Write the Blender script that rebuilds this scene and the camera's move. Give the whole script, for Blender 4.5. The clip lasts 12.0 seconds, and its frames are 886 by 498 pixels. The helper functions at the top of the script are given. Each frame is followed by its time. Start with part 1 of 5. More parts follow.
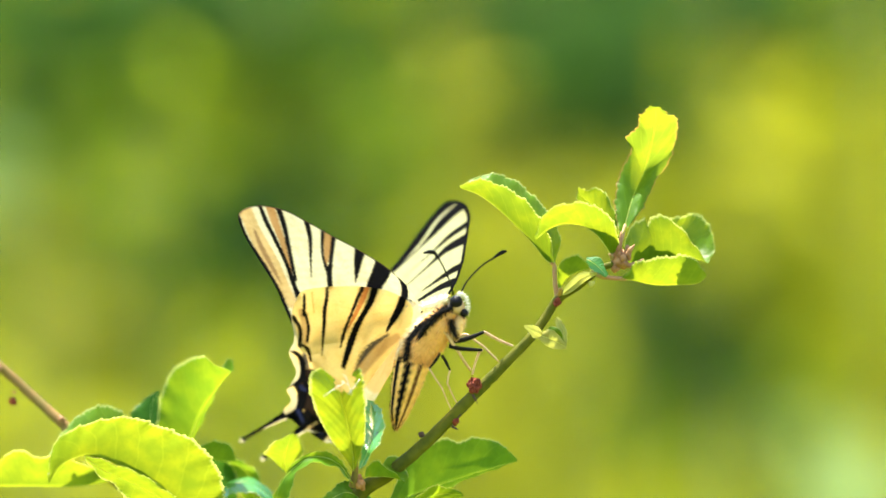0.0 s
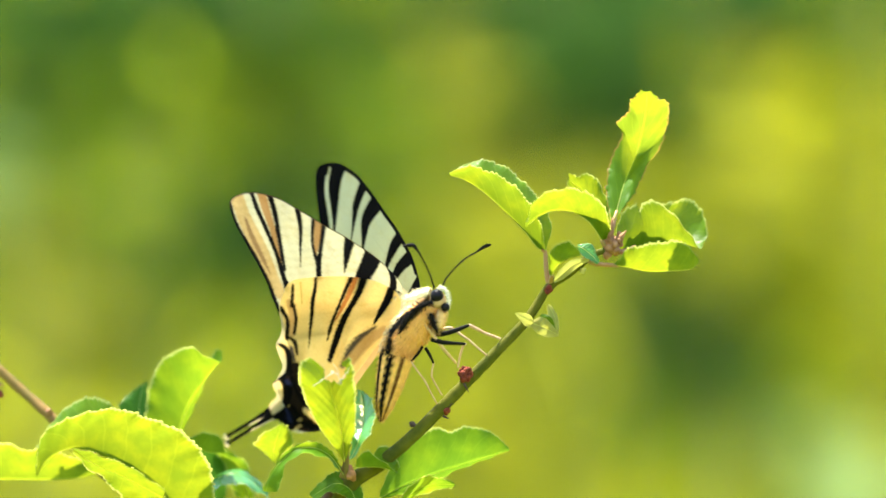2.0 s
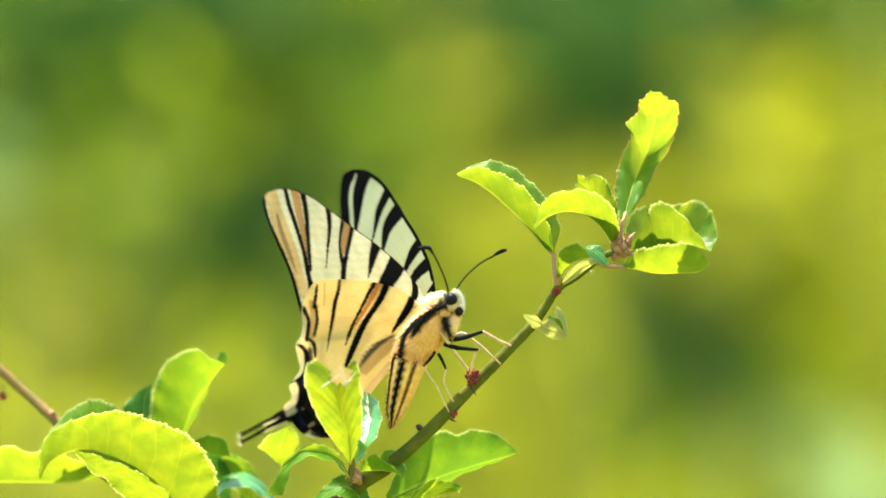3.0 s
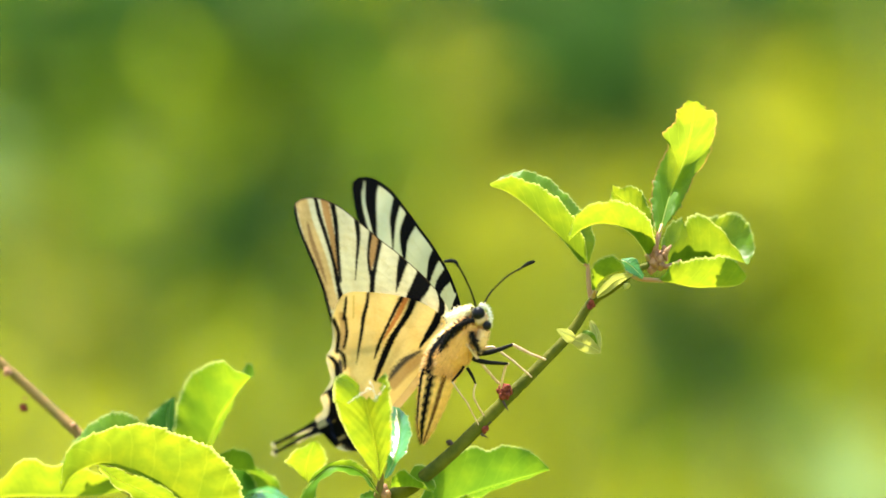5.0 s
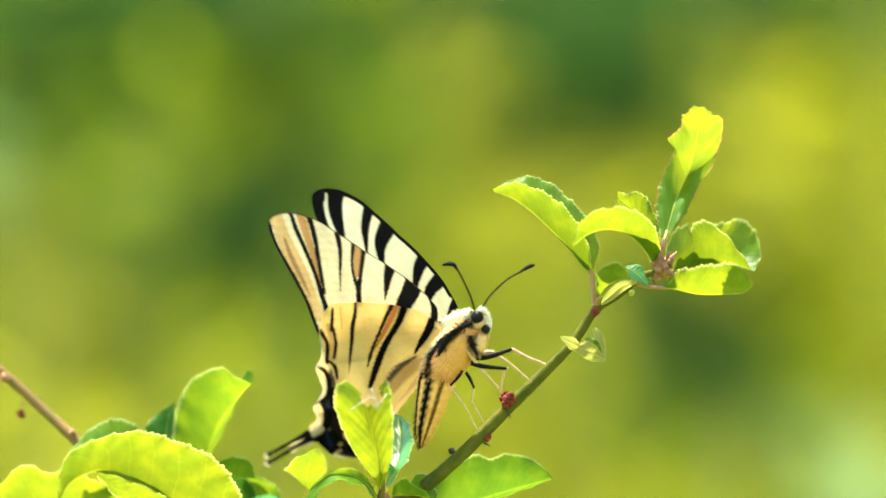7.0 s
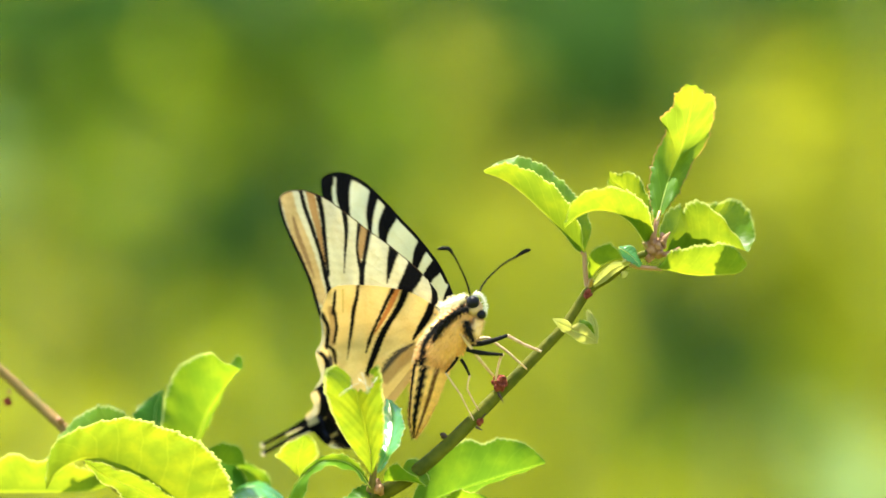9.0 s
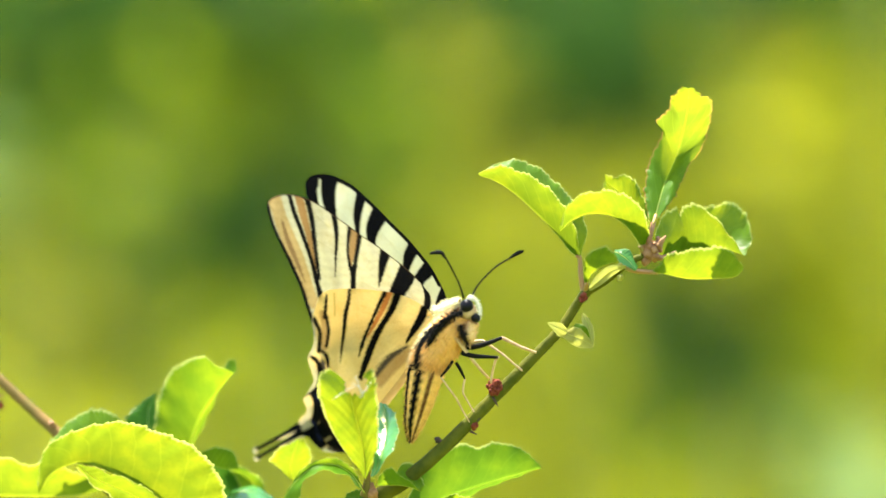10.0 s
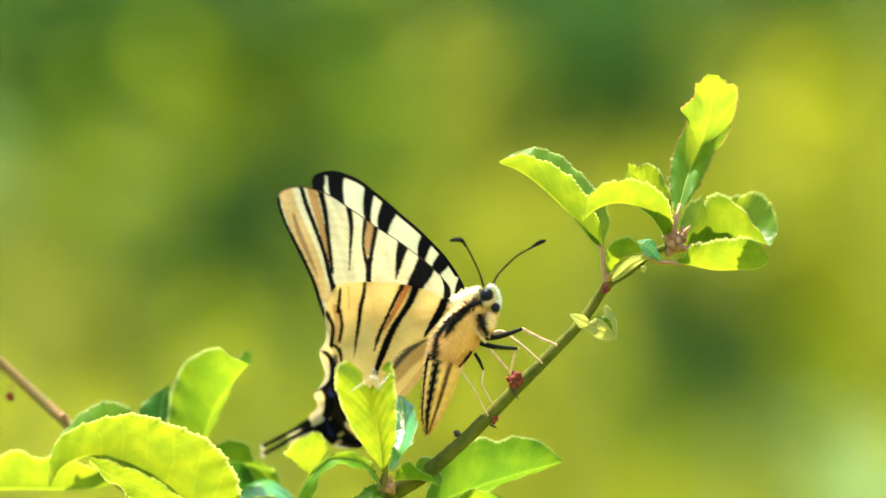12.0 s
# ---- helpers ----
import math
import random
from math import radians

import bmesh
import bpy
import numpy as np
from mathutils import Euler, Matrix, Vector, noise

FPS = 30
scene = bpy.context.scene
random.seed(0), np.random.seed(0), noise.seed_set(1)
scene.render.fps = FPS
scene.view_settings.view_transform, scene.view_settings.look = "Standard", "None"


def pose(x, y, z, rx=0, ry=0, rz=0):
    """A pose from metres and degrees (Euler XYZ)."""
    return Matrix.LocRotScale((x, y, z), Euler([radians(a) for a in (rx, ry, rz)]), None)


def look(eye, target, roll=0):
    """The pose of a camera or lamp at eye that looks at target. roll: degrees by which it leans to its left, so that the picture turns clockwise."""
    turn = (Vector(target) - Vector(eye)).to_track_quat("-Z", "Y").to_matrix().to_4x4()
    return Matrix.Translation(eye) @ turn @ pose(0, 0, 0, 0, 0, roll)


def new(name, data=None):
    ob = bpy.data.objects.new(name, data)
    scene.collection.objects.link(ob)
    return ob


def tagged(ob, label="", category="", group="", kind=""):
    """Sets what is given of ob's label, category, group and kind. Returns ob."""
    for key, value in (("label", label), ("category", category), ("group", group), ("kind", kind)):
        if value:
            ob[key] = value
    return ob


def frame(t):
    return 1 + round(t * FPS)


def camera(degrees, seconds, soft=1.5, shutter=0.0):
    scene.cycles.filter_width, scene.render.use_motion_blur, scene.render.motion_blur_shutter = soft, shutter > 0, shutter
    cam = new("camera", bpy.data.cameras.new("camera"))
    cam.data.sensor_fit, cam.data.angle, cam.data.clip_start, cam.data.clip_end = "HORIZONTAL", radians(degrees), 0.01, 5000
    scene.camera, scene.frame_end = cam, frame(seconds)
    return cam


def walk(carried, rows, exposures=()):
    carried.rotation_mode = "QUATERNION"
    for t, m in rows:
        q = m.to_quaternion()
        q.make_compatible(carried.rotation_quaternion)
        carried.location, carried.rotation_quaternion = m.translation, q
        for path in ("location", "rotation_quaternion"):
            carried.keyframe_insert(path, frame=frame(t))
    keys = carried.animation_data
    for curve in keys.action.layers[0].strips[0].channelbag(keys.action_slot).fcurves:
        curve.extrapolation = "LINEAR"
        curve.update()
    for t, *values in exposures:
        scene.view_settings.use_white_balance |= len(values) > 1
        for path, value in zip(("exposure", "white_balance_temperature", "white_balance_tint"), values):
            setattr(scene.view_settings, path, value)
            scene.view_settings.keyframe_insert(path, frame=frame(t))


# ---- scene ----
# All small lengths below are in millimetres of the shrub's own plane: x to the right, z up, d away from the camera.
MM = 0.001
DIST = 1.19615          # camera to shrub at the end of the shot
EYE = 1.0               # height of the lens above the ground

cam = camera(7.5, 12.0, soft=1.6)
cam.data.dof.use_dof = True
cam.data.dof.aperture_fstop = 7.5


def dolly(t):
    scale = 0.914 + 0.086 * t / 12
    return pose(0, DIST - DIST / scale, EYE, 90 - 0.07 * t / 12, 0, 0)


walk(cam, [(t, dolly(t)) for t in (0, 2, 4, 6, 8, 10, 12)], exposures=[(0, 2.2), (12, 2.2)])

# ---- daylight ----
SUN_WAY = Vector((-0.22, 0.19, 0.957))
world = bpy.data.worlds.new("sky")
scene.world = world
world.use_nodes = True
sky = world.node_tree.nodes.new("ShaderNodeTexSky")
sky.sky_type = "NISHITA"
sky.sun_disc = False
sky.sun_elevation = radians(74)
sky.sun_rotation = radians(-49)
background = world.node_tree.nodes["Background"]
background.inputs["Strength"].default_value = 0.15
world.node_tree.links.new(sky.outputs["Color"], background.inputs["Color"])
sun = new("sun", bpy.data.lights.new("sun", "SUN"))
sun.data.energy = 5.0
sun.data.angle = radians(0.55)
sun.data.color = (1.0, 0.93, 0.78)
sun.matrix_world = look(SUN_WAY * 8, (0, 0, 0))


# ---- materials ----
def node_material(name):
    m = bpy.data.materials.new(name)
    m.use_nodes = True
    m.node_tree.nodes.clear()
    return m, m.node_tree.nodes, m.node_tree.links


def mix_colour(n, l, fac, a, b, blend="MIX"):
    """A colour mix node; fac, a and b may be sockets or values."""
    mix = n.new("ShaderNodeMix")
    mix.data_type = "RGBA"
    mix.blend_type = blend
    for socket, value in ((mix.inputs[0], fac), (mix.inputs[6], a), (mix.inputs[7], b)):
        if isinstance(value, bpy.types.NodeSocket):
            l.new(value, socket)
        elif isinstance(value, tuple):
            socket.default_value = (*value, 1.0)
        else:
            socket.default_value = value
    return mix.outputs[2]


def math_node(n, l, op, a, b=0.0, c=0.0):
    node = n.new("ShaderNodeMath")
    node.operation = op
    for socket, value in zip(node.inputs, (a, b, c)):
        if isinstance(value, bpy.types.NodeSocket):
            l.new(value, socket)
        else:
            socket.default_value = value
    return node.outputs[0]


def noise_node(n, l, scale, detail=3.0, coord="Object"):
    tc = n.new("ShaderNodeTexCoord")
    tex = n.new("ShaderNodeTexNoise")
    tex.inputs["Scale"].default_value = scale
    tex.inputs["Detail"].default_value = detail
    l.new(tc.outputs[coord], tex.inputs["Vector"])
    return tex.outputs["Fac"]


def ramp_node(n, l, fac, lo, hi):
    node = n.new("ShaderNodeMapRange")
    l.new(fac, node.inputs["Value"])
    node.inputs["From Min"].default_value = lo
    node.inputs["From Max"].default_value = hi
    node.interpolation_type = "SMOOTHSTEP"
    return node.outputs["Result"]


def thin_surface(n, l, colour, through_colour, share, rough, bump=None, strength=0.3, specular=0.5, clear=0.0):
    """Principled surface mixed with light that passes through it."""
    p = n.new("ShaderNodeBsdfPrincipled")
    p.inputs["Roughness"].default_value = rough
    p.inputs["Specular IOR Level"].default_value = specular
    l.new(colour, p.inputs["Base Color"])
    tr = n.new("ShaderNodeBsdfTranslucent")
    l.new(through_colour, tr.inputs["Color"])
    if bump is not None:
        b = n.new("ShaderNodeBump")
        b.inputs["Strength"].default_value = strength
        b.inputs["Distance"].default_value = 0.0004
        l.new(bump, b.inputs["Height"])
        l.new(b.outputs["Normal"], p.inputs["Normal"])
        l.new(b.outputs["Normal"], tr.inputs["Normal"])
    mix = n.new("ShaderNodeMixShader")
    if isinstance(share, bpy.types.NodeSocket):
        l.new(share, mix.inputs[0])
    else:
        mix.inputs[0].default_value = share
    l.new(p.outputs[0], mix.inputs[1])
    l.new(tr.outputs[0], mix.inputs[2])
    if clear:
        # thin membrane: the palest parts let some light straight through
        bare = n.new("ShaderNodeBsdfTransparent")
        bare.inputs["Color"].default_value = (1.0, 0.86, 0.60, 1)
        grey = n.new("ShaderNodeRGBToBW")
        l.new(colour, grey.inputs[0])
        sheer = n.new("ShaderNodeMixShader")
        l.new(math_node(n, l, "MULTIPLY", grey.outputs[0], clear), sheer.inputs[0])
        l.new(mix.outputs[0], sheer.inputs[1])
        l.new(bare.outputs[0], sheer.inputs[2])
        mix = sheer
    out = n.new("ShaderNodeOutputMaterial")
    l.new(mix.outputs[0], out.inputs["Surface"])


def leaf_material(name, top, glow, vein, share=0.55, rough=0.46, edge=(0.50, 0.50, 0.16), specular=0.09):
    """Plum leaf: net of side veins, mottling, pale toothed rim."""
    m, n, l = node_material(name)
    uv = n.new("ShaderNodeUVMap")
    xyz = n.new("ShaderNodeSeparateXYZ")
    l.new(uv.outputs[0], xyz.inputs[0])
    across = math_node(n, l, "ABSOLUTE", math_node(n, l, "MULTIPLY_ADD", xyz.outputs[1], 2.0, -1.0))
    slant = math_node(n, l, "MULTIPLY_ADD", across, -0.22, xyz.outputs[0])
    wobble = math_node(n, l, "MULTIPLY_ADD", noise_node(n, l, 260, 2), 0.035, slant)
    saw = math_node(n, l, "PINGPONG", math_node(n, l, "MULTIPLY", wobble, 9.0), 0.5)
    side = ramp_node(n, l, saw, 0.07, 0.0)
    mid = ramp_node(n, l, across, 0.075, 0.02)
    ribs = math_node(n, l, "MAXIMUM", math_node(n, l, "MULTIPLY", side, 0.22), mid)
    rim = ramp_node(n, l, across, 0.93, 1.0)
    mottle = ramp_node(n, l, noise_node(n, l, 190, 5), 0.35, 0.68)
    fine = noise_node(n, l, 1700, 3)
    base = mix_colour(n, l, mottle, tuple(c * 0.72 for c in top), tuple(min(1, c * 1.25) for c in top))
    base = mix_colour(n, l, math_node(n, l, "MULTIPLY", fine, 0.5), base, tuple(c * 0.5 for c in top))
    base = mix_colour(n, l, math_node(n, l, "MULTIPLY", ribs, 0.7), base, vein)
    base = mix_colour(n, l, math_node(n, l, "MULTIPLY", rim, 0.8), base, edge)
    lit = mix_colour(n, l, mottle, (glow[0] * 0.62, glow[1] * 0.78, glow[2]), glow)
    grain = ramp_node(n, l, noise_node(n, l, 620, 4), 0.42, 0.72)
    lit = mix_colour(n, l, math_node(n, l, "MULTIPLY", grain, 0.45), lit, (glow[0] * 0.62, glow[1] * 0.78, glow[2]))
    lit = mix_colour(n, l, math_node(n, l, "MULTIPLY", ribs, 0.55), lit, tuple(min(1, c * 1.45) for c in glow))
    lit = mix_colour(n, l, math_node(n, l, "MULTIPLY", rim, 0.5), lit, tuple(min(1, c * 1.6) for c in edge))
    height = math_node(n, l, "MULTIPLY_ADD", ribs, -1.0, math_node(n, l, "MULTIPLY", fine, 0.6))
    thin_surface(n, l, base, lit, share, rough, height, 0.22, specular)
    return m


def painted_material(name, share, rough, grain, relief=0.3, specular=0.3, clear=0.0):
    """Colours come with the mesh as a pattern; fine scales or hairs as grain."""
    m, n, l = node_material(name)
    att = n.new("ShaderNodeVertexColor")
    att.layer_name = "pattern"
    f = noise_node(n, l, grain, 4)
    broad = noise_node(n, l, 220, 3)
    shade = mix_colour(n, l, 1.0, att.outputs["Color"], (0.88, 0.86, 0.82), "MULTIPLY")
    col = mix_colour(n, l, ramp_node(n, l, f, 0.3, 0.8), att.outputs["Color"], shade)
    worn = mix_colour(n, l, 1.0, col, (0.80, 0.70, 0.52), "MULTIPLY")
    col = mix_colour(n, l, math_node(n, l, "MULTIPLY", ramp_node(n, l, broad, 0.45, 0.75), 0.6), col, worn)
    thin_surface(n, l, col, col, share, rough, f, relief, specular, clear)
    return m


def solid_material(name, a, b, scale, rough=0.6, relief=0.4, metal=0.0, specular=0.4):
    """Two tones broken by noise at two scales."""
    m, n, l = node_material(name)
    coarse = ramp_node(n, l, noise_node(n, l, scale, 4), 0.3, 0.7)
    fine = noise_node(n, l, scale * 7, 4)
    col = mix_colour(n, l, coarse, a, b)
    col = mix_colour(n, l, math_node(n, l, "MULTIPLY", fine, 0.35), col, tuple(c * 0.45 for c in a))
    p = n.new("ShaderNodeBsdfPrincipled")
    p.inputs["Roughness"].default_value = rough
    p.inputs["Metallic"].default_value = metal
    p.inputs["Specular IOR Level"].default_value = specular
    l.new(col, p.inputs["Base Color"])
    b2 = n.new("ShaderNodeBump")
    b2.inputs["Strength"].default_value = relief
    b2.inputs["Distance"].default_value = 0.0005
    l.new(fine, b2.inputs["Height"])
    l.new(b2.outputs["Normal"], p.inputs["Normal"])
    out = n.new("ShaderNodeOutputMaterial")
    l.new(p.outputs[0], out.inputs["Surface"])
    return m


def foliage_material(name, a, b, glow, share=0.45):
    """Far leaves, each a little different."""
    m, n, l = node_material(name)
    geo = n.new("ShaderNodeNewGeometry")
    col = mix_colour(n, l, geo.outputs["Random Per Island"], a, b)
    mott = noise_node(n, l, 40, 3)
    col = mix_colour(n, l, math_node(n, l, "MULTIPLY", mott, 0.4), col, tuple(c * 0.6 for c in a))
    lit = mix_colour(n, l, geo.outputs["Random Per Island"], tuple(c * 0.7 for c in glow), glow)
    thin_surface(n, l, col, lit, share, 0.7, None, 0.0, 0.05)
    return m


LEAF = leaf_material("plum_leaf", (0.075, 0.20, 0.008), (0.215, 0.275, 0.008), (0.15, 0.28, 0.05))
LEAF_MID = leaf_material("mid_green_plum_leaf", (0.06, 0.18, 0.008), (0.135, 0.205, 0.008), (0.14, 0.27, 0.05))
LEAF_YOUNG = leaf_material("young_plum_leaf", (0.075, 0.19, 0.006), (0.250, 0.270, 0.008), (0.24, 0.36, 0.06), 0.55, 0.38, specular=0.2)
LEAF_TIP = leaf_material("red_rimmed_plum_leaf", (0.055, 0.17, 0.008), (0.310, 0.325, 0.012), (0.24, 0.40, 0.05), 0.48, 0.5, (0.42, 0.14, 0.06), 0.1)
# darker copy of the plum leaf, shade mixed into its colours
LEAF_SHADE = leaf_material("shade_toned_plum_leaf", (0.035, 0.12, 0.010), (0.10, 0.22, 0.014), (0.08, 0.16, 0.04), 0.35, 0.4)
LEAF_GLOSSY = leaf_material("glossy_plum_leaf", (0.06, 0.21, 0.045), (0.16, 0.36, 0.03), (0.05, 0.15, 0.04), 0.35, 0.25, (0.4, 0.42, 0.2), 0.5)
BARK_GREEN = solid_material("green_bark", (0.105, 0.105, 0.010), (0.055, 0.066, 0.006), 420, 0.6, 0.4, 0.0, 0.06)
BARK_RED = solid_material("reddish_bark", (0.21, 0.125, 0.035), (0.085, 0.095, 0.016), 150, 0.7, 0.4, 0.0, 0.12)
BARK_OLD = solid_material("old_bark", (0.09, 0.05, 0.03), (0.035, 0.022, 0.016), 260, 0.8, 0.9)
BUD = solid_material("red_bud_scales", (0.26, 0.060, 0.030), (0.10, 0.018, 0.012), 1500, 0.7, 0.5, 0.0, 0.1)
BUD_TAN = solid_material("tan_bud_scales", (0.40, 0.20, 0.08), (0.24, 0.10, 0.035), 800, 0.6)
HUSK = leaf_material("dry_husk", (0.46, 0.42, 0.11), (0.50, 0.44, 0.07), (0.5, 0.42, 0.15), 0.4, 0.7)
STALK = solid_material("pink_leaf_stalk", (0.34, 0.16, 0.07), (0.30, 0.22, 0.06), 500, 0.5)
RIB = leaf_material("pale_midrib", (0.24, 0.34, 0.03), (0.62, 0.62, 0.05), (0.24, 0.34, 0.03), 0.65, 0.6)
STALK_GREEN = solid_material("green_leaf_stalk", (0.36, 0.40, 0.08), (0.28, 0.26, 0.07), 500, 0.5)
WING_HIND = painted_material("hindwing_scales", 0.5, 0.8, 2600, 0.2, 0.04, 0.35)
WING = painted_material("wing_scales", 0.66, 0.8, 2600, 0.2, 0.04, 0.6)
FUR_BODY = painted_material("furry_skin", 0.0, 0.9, 1800, 0.8, 0.03)
FUR = painted_material("fur_hairs", 0.3, 0.8, 900, 0.2, 0.05)
EYE_BLACK = solid_material("black_compound_eye", (0.004, 0.004, 0.006), (0.008, 0.007, 0.008), 900, 0.4, 0.1, 0.0, 0.12)
BLACK = solid_material("black_chitin", (0.005, 0.005, 0.004), (0.008, 0.007, 0.005), 800, 0.6, 0.3, 0.0, 0.06)
PALE = solid_material("pale_chitin", (0.66, 0.46, 0.28), (0.50, 0.30, 0.16), 700, 0.5)
CLUB_WHITE = solid_material("pale_antenna_tip", (0.65, 0.60, 0.50), (0.5, 0.42, 0.32), 700, 0.5)
SOIL = solid_material("meadow_turf", (0.16, 0.18, 0.012), (0.10, 0.13, 0.010), 3.0, 0.95, 0.6, 0.0, 0.05)


# ---- building helpers ----
def at(x, z, d=0.0):
    """World place of a point of the shrub's plane, d millimetres behind it; the lens's spread is kept."""
    far = 1 + d * MM / DIST
    return Vector((x * MM * far, DIST + d * MM, EYE + z * MM * far))


def part(name, bm, material, parent, label="", smooth=True):
    mesh = bpy.data.meshes.new(name)
    bm.to_mesh(mesh)
    bm.free()
    return mesh_part(name, mesh, material, parent, label, smooth)


def mesh_part(name, mesh, material, parent, label="", smooth=True):
    mesh.materials.append(material)
    if smooth:
        mesh.polygons.foreach_set("use_smooth", [True] * len(mesh.polygons))
    ob = new(name, mesh)
    ob.parent = parent
    if label:
        tagged(ob, label)
    return ob


def grid_mesh(name, points, rows, cols, keep=None, uv=None, colours=None, wrap=False):
    """A sheet of rows x cols points (array); keep: which faces stay; uv: per point; colours: per point."""
    faces = []
    for i in range(rows - 1):
        for j in range(cols if wrap else cols - 1):
            k = (j + 1) % cols
            if keep is None or keep[i, j]:
                faces.append((i * cols + j, i * cols + k, (i + 1) * cols + k, (i + 1) * cols + j))
    mesh = bpy.data.meshes.new(name)
    mesh.from_pydata([tuple(map(float, p)) for p in points], [], faces)
    loops = np.empty(len(mesh.loops), dtype=np.int32)
    mesh.loops.foreach_get("vertex_index", loops)
    if uv is not None:
        layer = mesh.uv_layers.new(name="UVMap")
        layer.data.foreach_set("uv", np.asarray(uv, dtype=np.float32)[loops].ravel())
    if colours is not None:
        layer = mesh.color_attributes.new("pattern", "FLOAT_COLOR", "POINT")
        rgba = np.concatenate([colours, np.ones((len(colours), 1))], axis=1)
        layer.data.foreach_set("color", rgba.astype(np.float32).ravel())
    return mesh


def smooth_path(points, count, closed=False):
    """Catmull-Rom curve through the points, as an array."""
    p = np.array([tuple(q) for q in points], dtype=float)
    n = len(p)
    p = np.vstack([p[-1], p, p[0], p[1]]) if closed else np.vstack([2 * p[0] - p[1], p, 2 * p[-1] - p[-2]])
    spans = n if closed else n - 1
    u = np.linspace(0, spans, count, endpoint=not closed)
    i = np.minimum(u.astype(int), spans - 1)
    f = (u - i)[:, None]
    a, b, c, d = p[i], p[i + 1], p[i + 2], p[i + 3]
    return 0.5 * (2 * b + (c - a) * f + (2 * a - 5 * b + 4 * c - d) * f ** 2 + (3 * b - a - 3 * c + d) * f ** 3)


def tube_points(path, radii, sides, rough=0.0, seed=0):
    path = np.asarray(path, dtype=float)
    rng = np.random.default_rng(seed)
    tang = np.gradient(path, axis=0)
    tang /= np.linalg.norm(tang, axis=1)[:, None]
    ref = np.array((0.13, 0.97, 0.21))
    pts = []
    for p, t, r in zip(path, tang, radii):
        u = np.cross(t, ref)
        u /= np.linalg.norm(u)
        v = np.cross(t, u)
        for k in range(sides):
            a = 2 * math.pi * k / sides
            q = r * (1 + rough * rng.normal())
            pts.append(p + q * (math.cos(a) * u + math.sin(a) * v))
    return np.array(pts)


def tube(name, points, radii, material, parent, label="", steps=24, sides=10, rough=0.0, seed=0):
    """A tapered, bent tube with closed ends; points in metres in the parent's space."""
    path = smooth_path(points, steps)
    r = np.interp(np.linspace(0, 1, steps), np.linspace(0, 1, len(radii)), radii)
    pts = tube_points(path, r, sides, rough, seed)
    pts = np.vstack([np.repeat(path[:1], sides, axis=0), pts, np.repeat(path[-1:], sides, axis=0)])
    return mesh_part(name, grid_mesh(name, pts, steps + 2, sides, wrap=True), material, parent, label)


def ball_mesh(bm, centre, radius, stretch=(1, 1, 1), rough=0.0, seed=0, u=14, v=10):
    rng = random.Random(seed)
    made = bmesh.ops.create_uvsphere(bm, u_segments=u, v_segments=v, radius=1.0)
    for vert in made["verts"]:
        k = 1 + rough * rng.uniform(-1, 1)
        vert.co = Vector(centre) + Vector([vert.co[i] * radius * stretch[i] * k for i in range(3)])


# ---- ground and bank ----
def bank_height(x, y):
    k = min(1, max(0, (y - 2.05) / 2.9))
    rise = 2.1 * k * k * (3 - 2 * k)
    return rise + 0.03 * noise.noise(Vector((x * 2.1, y * 2.1, 0))) * min(1, max(0, y - 1.6))


def make_ground():
    xs = [-2500, -400, -80, -20, -8, -4, *np.linspace(-2.4, 2.4, 49), 4, 8, 20, 80, 400, 2500]
    ys = [-2500, -400, -80, -20, -6, -2, 0, 1, *np.linspace(1.4, 5.4, 81), 6, 10, 30, 100, 500, 2500]
    pts = [(x, y, bank_height(x, y)) for y in ys for x in xs]
    ob = mesh_part("ground", grid_mesh("ground", pts, len(ys), len(xs)), SOIL, None)
    return tagged(ob, "rough green meadow ground rising into a bank", "ground", kind="structure")


make_ground()


def spray_mesh(name, count, place, size, seed):
    """Many small bent leaves; place(rng) gives a centre."""
    rng = np.random.default_rng(seed)
    verts, faces = [], []
    for _ in range(count):
        c = np.array(place(rng))
        s = size * rng.uniform(0.6, 1.35)
        a = rng.normal(size=3)
        a[2] = abs(a[2]) * 0.6
        a /= np.linalg.norm(a)
        b = np.cross(a, rng.normal(size=3))
        b /= np.linalg.norm(b)
        nrm = np.cross(a, b)
        k = len(verts)
        for f, w, h in ((-1, 0, 0), (-0.35, 0.36, 0.05), (0.3, 0.32, 0.02), (1, 0, -0.22), (0.3, -0.32, 0.02), (-0.35, -0.36, 0.05), (0, 0, -0.07)):
            verts.append(c + s * (f * a + w * b + h * nrm))
        for i in range(6):
            faces.append((k + i, k + (i + 1) % 6, k + 6))
    mesh = bpy.data.meshes.new(name)
    mesh.from_pydata([tuple(map(float, q)) for q in verts], [], faces)
    return mesh


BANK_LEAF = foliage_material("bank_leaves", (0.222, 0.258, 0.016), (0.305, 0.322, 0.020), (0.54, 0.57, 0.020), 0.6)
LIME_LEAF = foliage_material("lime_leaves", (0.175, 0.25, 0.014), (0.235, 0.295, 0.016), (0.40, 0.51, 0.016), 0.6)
# deep green leaves, toned darker still to stand in for shade
DEEP_SHADE_LEAF = foliage_material("deep_green_shade_leaves", (0.026, 0.068, 0.011), (0.038, 0.088, 0.014), (0.05, 0.125, 0.018), 0.45)
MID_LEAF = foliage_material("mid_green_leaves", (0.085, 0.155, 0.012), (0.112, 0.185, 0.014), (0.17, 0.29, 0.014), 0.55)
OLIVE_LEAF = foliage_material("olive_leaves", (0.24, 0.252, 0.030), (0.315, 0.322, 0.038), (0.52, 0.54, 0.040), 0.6)
